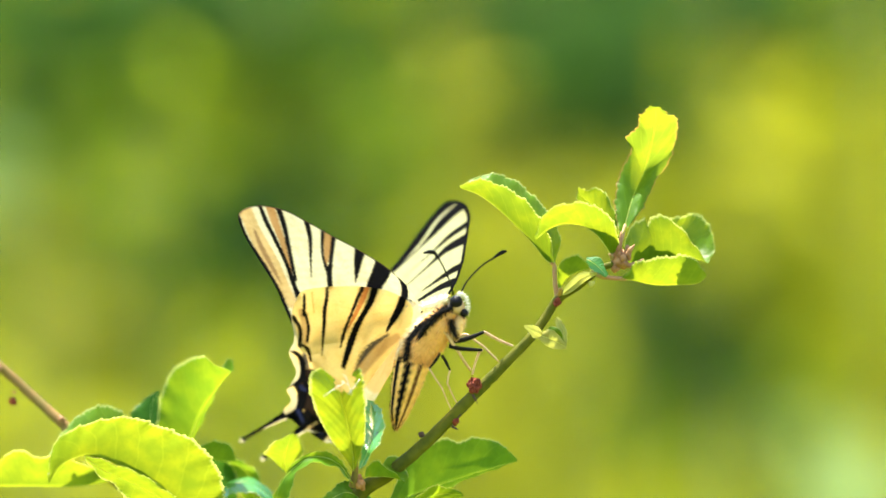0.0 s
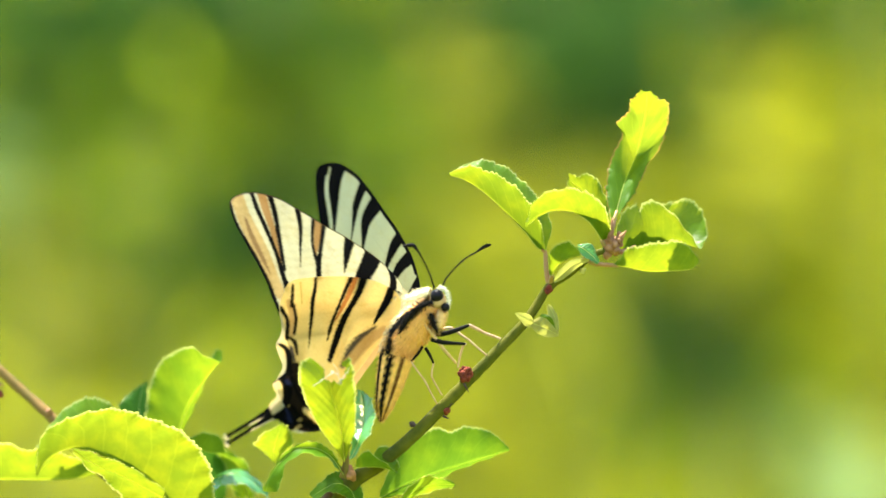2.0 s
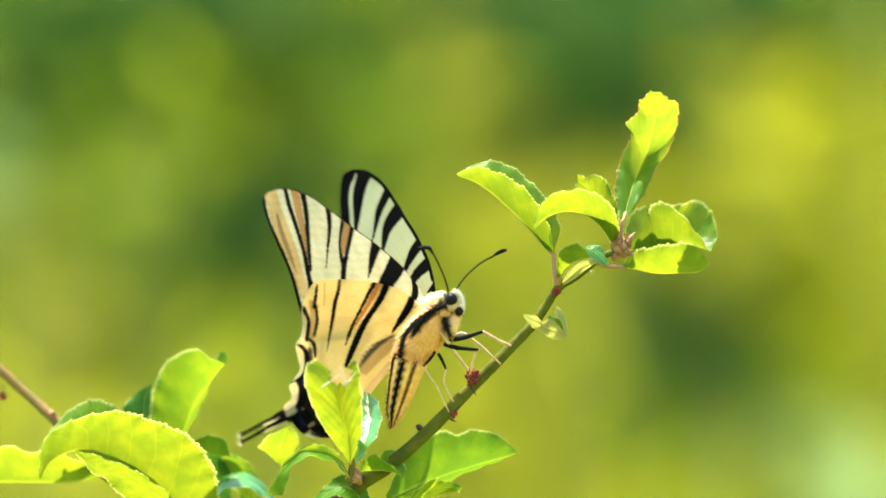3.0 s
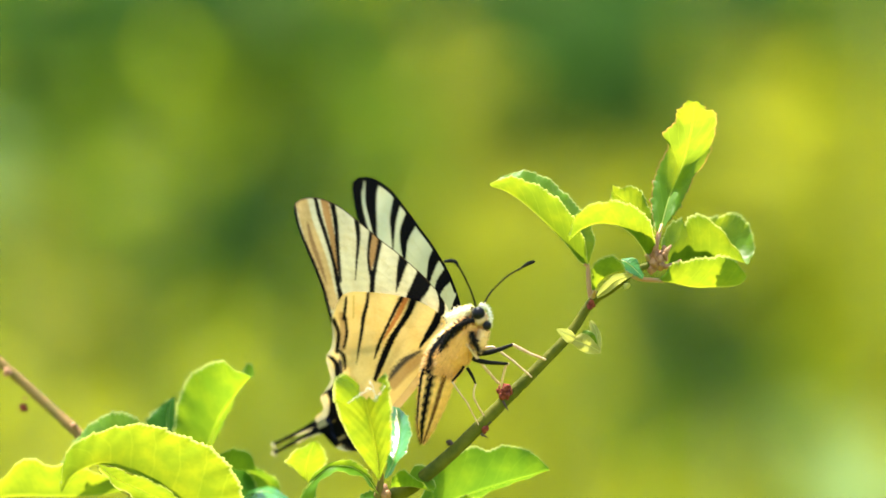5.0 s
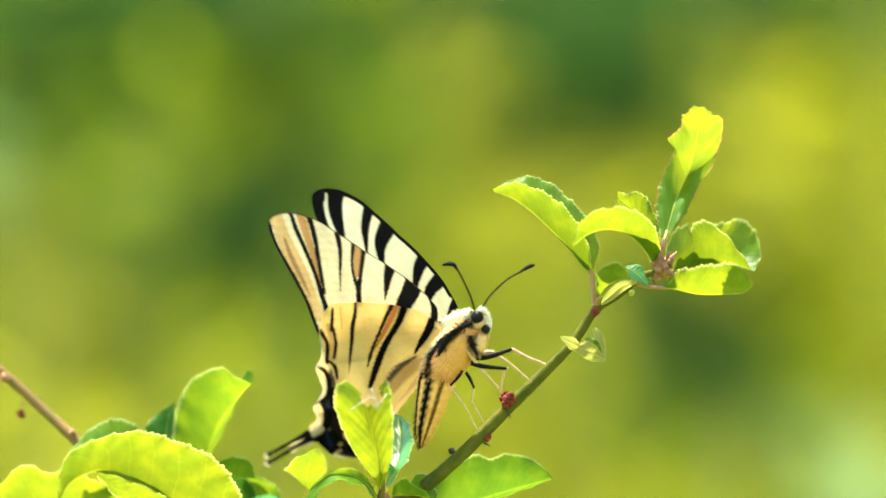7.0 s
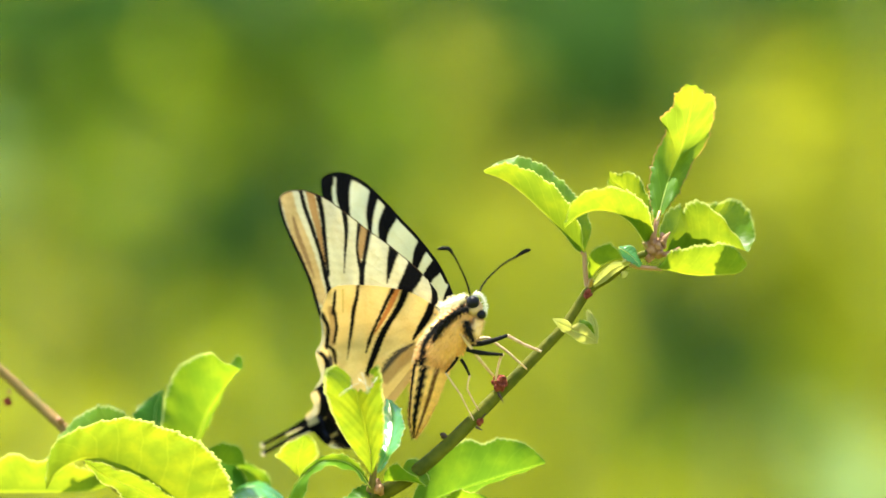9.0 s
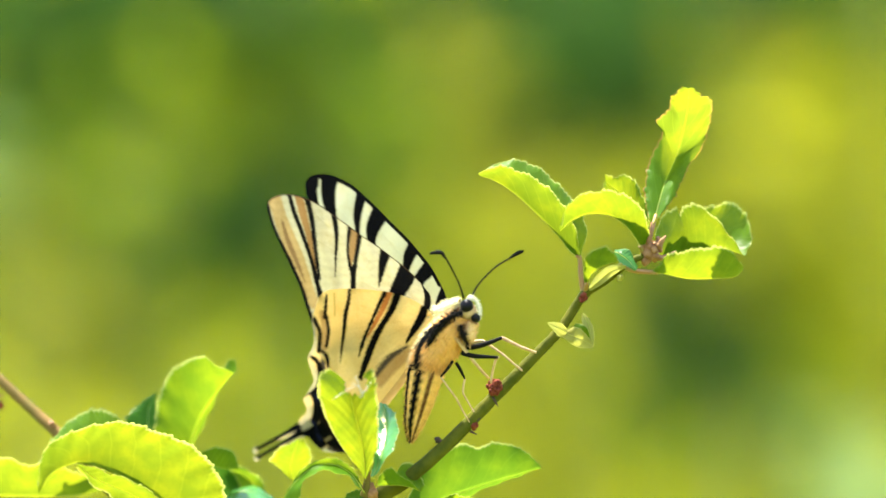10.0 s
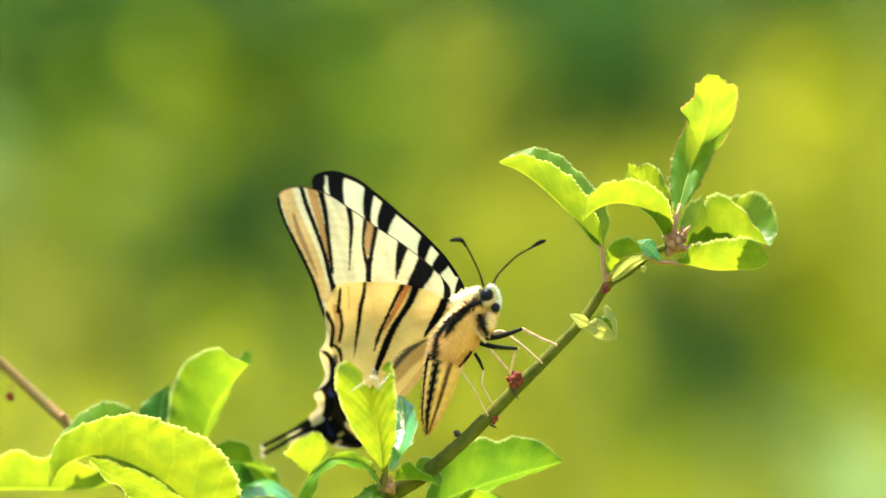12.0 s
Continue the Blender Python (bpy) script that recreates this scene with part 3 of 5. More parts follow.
leaf(((29.8, -5.6, -1.5), (31.8, -3.9, -1.8), (33.8, -2.3, -2.2), (36.6, -1.4, -2.5)),
     ((29.8, -5.2, -2.0), (31.4, -2.9, -2.3), (33.4, -1.4, -2.7), (36.5, -1.2, -3.0)),
     ((30.0, -5.8, -2.0), (32.1, -4.7, -2.0), (34.1, -3.1, -2.0), (36.6, -1.6, -2.0)),
     HUSK, 'pale pinkish narrow bract', 10, teeth=0)
leaf(((34.4, 1.3, -2.0), (35.6, 0.7, -2.3), (37.1, -0.5, -2.7), (38.4, -2.1, -3.0)),
     ((34.6, 1.7, -1.0), (36.1, 1.7, -1.0), (37.8, 0.7, -1.0), (38.6, -1.4, -1.0)),
     ((34.3, 0.7, -3.0), (35.4, -0.7, -3.0), (36.8, -1.5, -3.0), (38.2, -2.2, -3.0)),
     LEAF_GLOSSY, 'tiny bluish green leaf', 11, teeth=0.15)

# leaves round the spur in front of the insect
leaf(((-10.6, -39.7, -4.0), (-10.8, -35.9, -6.0), (-11.6, -31.4, -9.0), (-12.7, -27.1, -11.0), (-13.6, -23.1, -12.0)),
     ((-11.2, -38.7, -4.0), (-14.9, -33.7, -9.0), (-17.6, -28.7, -14.0), (-19.0, -24.7, -17.0), (-19.0, -21.4, -19.0), (-17.2, -19.6, -17.5)),
     ((-10.0, -38.4, -4.0), (-8.6, -34.4, -8.0), (-8.3, -29.9, -12.0), (-8.4, -25.9, -15.0), (-8.7, -22.4, -17.0), (-9.2, -19.5, -17.0)),
     LEAF_YOUNG, 'upright leaf with an eaten notch', 21, bites=((0.97, 0.45, 2.2), (0.99, 0.15, 1.6)))
fibres = [ob for ob in shrub.children if ob.name.startswith("leaf") and "eaten notch" in ob.get("label", "")]
for a, mid2, b2 in (((-12.9, -22.4, -18), (-11.6, -23.1, -18.5), (-10.8, -24.9, -18)), ((-12.4, -21.1, -18), (-11.6, -22.7, -18.2), (-11.2, -25.1, -18)), ((-16.4, -25.3, -18.2), (-14.6, -24.0, -18.8), (-12.8, -22.9, -18.6)), ((-11.6, -24.9, -18), (-10.2, -23.1, -18.3), (-9.4, -21.9, -18))):
    tube("torn_fibre", [sp(*q) for q in (a, mid2, b2)], (0.09 * MM, 0.07 * MM, 0.05 * MM), CLUB_WHITE, fibres[0], "", 10, 5)
leaf(((-9.4, -39.4, -10.0), (-8.0, -36.4, -9.0), (-7.0, -32.9, -6.0), (-6.8, -29.4, -2.0), (-7.4, -26.1, 2.0)),
     ((-9.6, -38.9, -9.0), (-9.0, -35.9, -8.0), (-8.7, -32.9, -5.0), (-8.7, -29.4, -1.0), (-7.8, -25.9, 3.0)),
     ((-9.0, -39.2, -11.0), (-6.2, -35.4, -11.0), (-4.8, -31.7, -8.0), (-5.2, -28.1, -4.0), (-7.0, -26.1, 1.0)),
     LEAF_GLOSSY, 'glossy blue-green leaf', 22)
leaf(((-10.8, -42.1, -3.0), (-13.2, -38.7, -3.7), (-16.2, -37.1, -4.3), (-19.4, -37.2, -5.0), (-22.2, -39.1, -5.0), (-24.7, -42.1, -4.7), (-25.8, -45.4, -4.0)),
     ((-11.0, -41.6, -2.0), (-12.6, -38.3, -3.3), (-15.2, -36.2, -4.3), (-18.4, -36.0, -5.0), (-21.6, -37.6, -5.0), (-23.9, -40.1, -4.7), (-26.4, -45.1, -4.0)),
     ((-10.8, -42.3, -4.0), (-13.4, -39.3, -6.7), (-16.0, -38.4, -8.3), (-18.6, -38.2, -9.0), (-21.2, -39.5, -8.3), (-22.4, -42.1, -7.3), (-23.2, -45.4, -6.0)),
     LEAF, 'arched green leaf', 23)
leaf(((-8.4, -40.9, -4.0), (-4.9, -40.8, -5.0), (-2.4, -41.2, -5.0), (-0.5, -42.1, -4.0)),
     ((-8.2, -39.1, -5.0), (-6.6, -37.8, -8.0), (-4.4, -38.7, -8.0), (-2.2, -40.5, -6.0), (-0.6, -42.0, -4.0)),
     ((-6.2, -39.7, -4.0), (-3.4, -36.7, 0.0), (-1.6, -37.2, 2.0), (-0.2, -40.1, 0.0), (-0.5, -42.0, -4.0)),
     LEAF, 'small arched leaf with a shining tip', 24)
leaf(((-3.9, -46.7, 6.0), (1.6, -44.0, 11.0), (6.6, -42.2, 13.0), (11.6, -40.5, 13.0), (16.6, -39.0, 12.0), (21.0, -37.7, 11.0)),
     ((-3.9, -45.4, 6.0), (-0.6, -39.1, 9.0), (2.8, -35.5, 9.5), (6.4, -33.3, 9.5), (9.6, -34.0, 9.5), (13.1, -33.1, 10.0), (17.8, -34.4, 11.0), (21.0, -37.5, 11.0)),
     ((-2.9, -46.7, 7.0), (3.6, -45.2, 14.0), (8.8, -42.5, 16.0), (12.6, -40.9, 16.0), (17.1, -39.3, 14.0), (21.0, -37.8, 11.0)),
     LEAF_MID, 'large green leaf with a pale blister', 25, teeth=0.38)
leaf(((-0.4, -48.4, 4.0), (3.1, -45.2, 4.0), (6.6, -44.2, 4.0), (10.6, -44.3, 4.0)),
     ((-0.4, -47.4, 2.0), (3.1, -43.5, 1.0), (6.6, -42.7, 2.0), (10.1, -43.7, 4.0)),
     ((0.6, -48.4, 6.0), (3.8, -46.1, 7.0), (7.1, -45.3, 6.0), (10.6, -44.6, 4.0)),
     LEAF, 'green leaf under the larger one', 26)
leaf(((-23.8, -40.1, 22.0), (-24.2, -37.7, 20.0), (-23.6, -35.1, 17.0), (-22.8, -32.7, 14.0)),
     ((-24.4, -39.7, 21.0), (-26.8, -37.1, 19.0), (-28.0, -36.2, 16.0), (-26.2, -34.3, 13.0), (-23.0, -32.4, 13.0)),
     ((-22.8, -39.1, 23.0), (-21.0, -37.1, 22.0), (-20.5, -35.2, 20.0), (-21.4, -33.2, 17.0), (-22.6, -32.4, 14.0)),
     LEAF_YOUNG, 'yellow-green leaf with a shining side', 27)
leaf(((-8.4, -48.4, 0.0), (-9.4, -45.2, -0.3), (-12.4, -43.9, -0.7), (-16.9, -46.4, -1.0)),
     ((-6.9, -47.9, 1.0), (-7.9, -42.5, 1.8), (-11.2, -41.5, 1.5), (-14.4, -42.7, 0.8), (-17.4, -45.9, 0.0)),
     ((-9.4, -48.4, -3.0), (-10.4, -46.4, -3.3), (-12.9, -45.6, -3.7), (-16.4, -46.9, -4.0)),
     LEAF_MID, 'green toothed leaf low on the spur', 28)

# leaves of the side twig
leaf(((-43.4, -48.4, 18.0), (-46.9, -44.1, 15.9), (-52.2, -40.9, 14.6), (-56.9, -38.3, 14.0), (-61.8, -36.8, 14.0), (-64.9, -37.4, 14.6), (-67.8, -39.2, 15.3), (-69.6, -42.1, 16.0)),
     ((-35.4, -47.9, 17.0), (-36.6, -40.1, 10.1), (-41.2, -34.1, 6.9), (-48.4, -30.9, 6.0), (-54.4, -29.2, 6.9), (-61.9, -30.5, 9.4), (-68.4, -34.1, 13.4), (-69.8, -41.4, 16.0)),
     ((-42.4, -47.4, 20.0), (-46.4, -38.9, 18.0), (-52.2, -31.1, 17.0), (-57.2, -27.3, 17.0), (-60.9, -27.3, 17.0), (-65.2, -30.1, 18.5), (-69.2, -35.7, 20.5), (-69.7, -41.7, 16.5)),
     LEAF_YOUNG, 'broad sunlit yellow-green folded leaf', 32, teeth=0.7)
leaf(((-43.2, -35.9, 26.0), (-41.6, -31.7, 26.0), (-40.0, -28.1, 25.0), (-37.9, -24.9, 23.0), (-35.6, -21.8, 20.0), (-34.0, -20.1, 18.0)),
     ((-49.6, -35.9, 27.0), (-48.7, -30.4, 27.0), (-48.1, -25.4, 26.0), (-45.9, -20.4, 24.0), (-42.9, -18.3, 20.0), (-40.1, -17.4, 17.0), (-37.4, -19.1, 16.0), (-34.2, -20.6, 17.0)),
     ((-42.8, -35.7, 28.0), (-40.8, -31.6, 28.8), (-39.0, -28.1, 28.3), (-36.9, -23.1, 26.5), (-36.0, -19.1, 23.3), (-34.6, -18.0, 19.5), (-33.8, -19.9, 17.0)),
     LEAF, 'upright green leaf with a curled tip', 31, teeth=0.55)
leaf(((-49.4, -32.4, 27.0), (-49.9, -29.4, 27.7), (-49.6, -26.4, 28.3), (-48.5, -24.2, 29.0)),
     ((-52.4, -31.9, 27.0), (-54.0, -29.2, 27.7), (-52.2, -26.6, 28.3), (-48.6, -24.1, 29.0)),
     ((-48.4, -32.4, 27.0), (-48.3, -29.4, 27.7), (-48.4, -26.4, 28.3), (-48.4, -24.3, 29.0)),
     LEAF_SHADE, 'dark leaf with shade put into its colour', 34)
leaf(((-58.4, -41.9, 26.0), (-64.4, -42.7, 25.2), (-72.4, -42.7, 24.5), (-78.4, -42.7, 24.0), (-84.4, -43.3, 24.0)),
     ((-58.4, -39.7, 24.0), (-65.9, -37.5, 19.0), (-72.2, -36.9, 18.0), (-76.9, -35.8, 18.0), (-83.9, -43.1, 22.0)),
     ((-58.4, -41.9, 28.0), (-64.4, -41.7, 31.0), (-72.4, -41.5, 31.0), (-78.4, -41.5, 29.0), (-84.4, -43.1, 26.0)),
     LEAF_YOUNG, 'level yellow-green leaf folded along its midrib', 35)
leaf(((-62.8, -36.9, -8.0), (-59.2, -39.5, -8.0), (-52.9, -42.3, -7.3), (-45.4, -46.4, -6.0)),
     ((-62.6, -37.4, -6.0), (-60.4, -40.2, -3.0), (-56.8, -42.7, -3.0), (-52.2, -47.4, -2.0)),
     ((-62.2, -36.7, -9.0), (-57.9, -38.1, -10.3), (-52.2, -40.1, -10.3), (-44.9, -44.9, -9.0)),
     LEAF_YOUNG, 'yellow-green leaf under the broad one', 41)
leaf(((-40.6, -35.9, 24.0), (-37.4, -37.6, 23.0), (-33.5, -37.9, 22.0)),
     ((-40.4, -34.9, 22.0), (-38.0, -33.9, 19.0), (-35.0, -34.3, 19.0), (-33.5, -37.1, 21.0)),
     ((-40.2, -35.5, 27.0), (-37.2, -36.5, 28.0), (-33.6, -37.5, 24.0)),
     LEAF, 'small green leaf', 37)
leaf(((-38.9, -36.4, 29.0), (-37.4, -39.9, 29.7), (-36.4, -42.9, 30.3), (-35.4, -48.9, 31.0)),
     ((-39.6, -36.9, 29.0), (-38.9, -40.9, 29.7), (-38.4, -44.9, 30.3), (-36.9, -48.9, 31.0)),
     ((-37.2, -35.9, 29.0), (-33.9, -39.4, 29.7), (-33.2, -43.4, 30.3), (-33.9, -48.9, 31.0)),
     LEAF_SHADE, 'dark leaf with shade put into its colour', 38, teeth=0.2)
leaf(((-38.4, -46.4, 24.0), (-34.4, -42.5, 24.0), (-30.4, -42.1, 24.0), (-25.4, -45.9, 24.0)),
     ((-37.9, -45.9, 27.0), (-34.4, -41.9, 29.0), (-29.9, -41.2, 28.0), (-25.2, -45.5, 24.0)),
     ((-38.4, -46.9, 20.0), (-34.6, -44.3, 19.0), (-30.2, -44.1, 20.0), (-25.4, -46.4, 23.0)),
     LEAF_GLOSSY, 'glossy blue-green leaf', 39)
leaf(((-29.4, -46.4, 30.0), (-30.6, -41.4, 30.3), (-32.9, -38.9, 30.7), (-36.4, -37.7, 31.0)),
     ((-31.4, -46.4, 30.0), (-33.9, -41.9, 30.3), (-35.4, -39.9, 30.7), (-36.6, -38.1, 31.0)),
     ((-27.9, -46.4, 29.0), (-29.2, -40.4, 28.3), (-31.9, -37.9, 28.7), (-36.4, -37.4, 30.0)),
     LEAF, 'green leaf in half shade', 40)


# ---- the butterfly ----
REST = pose(0.0021, DIST, 0.9886, 35.4, -58.5, -67.6)
butterfly = tagged(new("butterfly"), "cream swallowtail butterfly with black stripes perched on a plum twig", "butterfly")
butterfly.matrix_world = REST
REST_BACK = REST.inverted()
cam.data.dof.focus_object = butterfly

CREAM, TAN, BROWN, INK = (0.455, 0.43, 0.27), (0.36, 0.255, 0.105), (0.235, 0.135, 0.048), (0.003, 0.003, 0.0035)
BUFF, ORANGE, BLUE, GREY, STRAW = (0.95, 0.66, 0.25), (0.50, 0.17, 0.04), (0.012, 0.015, 0.04), (0.06, 0.05, 0.04), (0.92, 0.68, 0.29)

IVORY = (0.67, 0.65, 0.43)
TAN_HIND = (0.50, 0.31, 0.12)
PALE_RIM = (0.55, 0.47, 0.27)
TAN_DEEP, UMBER = (0.15, 0.093, 0.038), (0.016, 0.010, 0.007)
# Wing outlines in millimetres from the hinge: forward along the body, outward
FORE_OUTLINE = ((3.7, 0.9), (6.8, 5.8), (8.7, 12.1), (10.0, 19.5), (11.3, 27.0), (11.2, 31.7), (10.2, 35.0), (8.1, 38.0), (5.8, 38.9), (2.5, 37.1),
                (-0.3, 34.3), (-3.5, 31.2), (-6.8, 28.3), (-10.4, 25.9), (-13.9, 23.4), (-16.7, 21.3), (-13.6, 15.1), (-7.9, 8.2), (-3.4, 2.2), (0.4, 0.0))
HIND_OUTLINE = ((1.1, 0.1), (2.5, 4.7), (1.6, 10.4), (-0.9, 17.0), (-3.6, 22.0), (-6.2, 23.7), (-10.6, 24.2), (-14.1, 23.1), (-16.3, 22.9), (-18.9, 23.6),
                (-21.1, 22.4), (-23.0, 21.4), (-26.0, 22.2), (-27.8, 22.9), (-29.8, 21.7), (-32.7, 23.0),
                (-34.1, 20.9), (-35.3, 17.7), (-34.6, 14.9), (-32.5, 11.8), (-25.3, 8.8), (-17.2, 5.4), (-9.9, 2.4), (-3.4, -0.2))


def near_line(p, line):
    """Distance of the points p from a bent line, and how far along it the nearest place is (0 to 1)."""
    line = np.array(line, dtype=float)
    best, along = np.full(len(p), 1e9), np.zeros(len(p))
    for i in range(len(line) - 1):
        a, d = line[i], line[i + 1] - line[i]
        u = np.clip(((p - a) @ d) / (d @ d), 0, 1)
        q = np.hypot(*(p - a - u[:, None] * d).T)
        hit = q < best
        best[hit], along[hit] = q[hit], (i + u[hit]) / (len(line) - 1)
    return best, along


def stroke(colours, p, line, widths, colour, soft=0.22, rough=0.1):
    """Paint a stripe of scales along a bent line; widths in millimetres, spread evenly along it."""
    dist, along = near_line(p, smooth_path(line, 30))
    half = 0.68 * np.interp(along, np.linspace(0, 1, len(widths)), widths)
    half = half + rough * np.sin(p[:, 0] * 9.1 + 3 * np.sin(p[:, 1] * 7.3)) * np.sin(p[:, 1] * 8.3 + p[:, 0] * 2.9)
    f = np.clip((half - dist) / soft + 0.5, 0, 1)[:, None]
    colours += (np.array(colour) - colours) * f


SHOULDER = ((7.1, 4.5), (5.2, 3.0), (3.0, 2.2), (0.1, 2.4), (-2.9, 3.2), (-6.2, 4.2))


def fore_pattern(p, upper):
    c = np.tile(np.array(CREAM if not upper else IVORY), (len(p), 1))
    out = smooth_path(FORE_OUTLINE, 200, True)
    if upper:
        # broad black bars, black tip and costal rim
        stroke(c, p, out[76:158], (4.2, 3.8, 3.4, 2.8, 2.2), INK)
        stroke(c, p, ((10.8, 34.3), (6.1, 33.1), (-1.0, 28.6), (-7.0, 25.6)), (3.2, 2.6, 0.6, 0.3), INK)
        stroke(c, p, ((11.4, 26.3), (6.6, 25.9), (2.0, 24.2), (-3.5, 22.2)), (2.0, 1.5, 0.5, 0.1), INK)
        stroke(c, p, ((10.0, 21.2), (5.4, 21.8), (1.0, 19.8), (-5.0, 17.4)), (2.9, 2.3, 0.7, 0.15), INK)
        stroke(c, p, ((8.7, 11.5), (5.4, 12.1), (-1.0, 11.4)), (2.3, 1.9, 0.3), INK)
        stroke(c, p, ((7.3, 6.6), (3.1, 8.3), (-3.0, 8.6), (-10, 10.5)), (2.3, 1.9, 0.8, 0.4), INK)
        stroke(c, p, ((5.6, 1.7), (2.6, 2.2), (-2.0, 3.0), (-6.0, 4.6)), (1.9, 1.5, 0.8, 0.3), INK)
        stroke(c, p, out[6:80], (1.3, 1.2, 1.2, 1.4, 1.5, 1.0), INK, rough=0.06)
        return c
    # broad tan apical band, wedge and bar of brown between black lines, then plain black bars
    stroke(c, p, ((7.6, 37.4), (4.7, 35.4), (1.8, 33.0), (-1.6, 30.2), (-5.1, 27.5), (-8.0, 25.0)), (2.4, 2.5, 2.7, 2.9, 2.5, 2.0), TAN, 0.4, 0.12)
    stroke(c, p, ((4.4, 34.9), (1.0, 32.6), (-2.4, 29.8), (-4.7, 27.8)), (0.5, 0.9, 0.8, 0.3), TAN_DEEP, 0.5, 0.15)
    c *= (1 - 0.10 * np.sin(p[:, 0] * 2.6 + 0.9 * np.sin(p[:, 1] * 0.9)) * np.sin(p[:, 0] * 1.1 + p[:, 1] * 1.7))[:, None]
    stroke(c, p, out[80:162], (1.0, 1.15, 1.3, 1.5, 1.7), INK, rough=0.16)
    stroke(c, p, ((11.1, 32.6), (7.6, 30.7), (3.9, 28.5), (0.1, 26.6), (-2.6, 25.3)), (1.5, 1.35, 1.1, 0.7, 0.2), BROWN, 0.25)
    stroke(c, p, ((10.3, 34.7), (6.6, 32.2), (3.4, 29.7), (-0.1, 27.1), (-3.7, 25.1), (-6.5, 23.5)), (0.8, 0.85, 0.8, 0.75, 0.85, 1.0), INK, rough=0.16)
    stroke(c, p, ((11.5, 30.8), (7.4, 28.7), (3.4, 27.1), (0.2, 25.9), (-2.8, 24.8)), (1.0, 0.9, 0.8, 0.7, 0.6), INK, rough=0.18)
    stroke(c, p, ((12.4, 25.0), (7.6, 23.2), (3.3, 22.4), (-0.8, 21.6)), (1.05, 0.75, 0.45, 0.15), INK, rough=0.12)
    stroke(c, p, ((10.7, 19.6), (7.1, 19.3), (3.1, 19.0)), (1.9, 1.3, 0.6), BROWN, 0.25)
    stroke(c, p, ((10.6, 20.8), (6.8, 20.4), (3.9, 19.6), (1.1, 18.1)), (0.75, 0.5, 0.5, 0.7), INK, rough=0.14)
    stroke(c, p, ((11.1, 18.4), (6.7, 18.2), (3.4, 18.1), (0.7, 17.9), (-1.5, 17.4)), (0.9, 0.7, 0.7, 0.9, 0.9), INK, rough=0.14)
    stroke(c, p, ((9.7, 12.4), (6.7, 12.6), (3.8, 12.5), (1.3, 12.4)), (2.0, 1.4, 0.8, 0.1), INK, rough=0.14)
    stroke(c, p, ((8.7, 7.1), (5.2, 7.7), (2.4, 8.5), (-1.2, 9.3)), (2.8, 2.7, 2.3, 1.6), INK, rough=0.14)
    stroke(c, p, SHOULDER, (0.7, 0.9, 1.1, 1.2, 1.0, 0.4), INK, rough=0.14)
    stroke(c, p, out[8:80], (0.3, 0.35, 0.4), (0.03, 0.02, 0.012), rough=0.05)
    return c


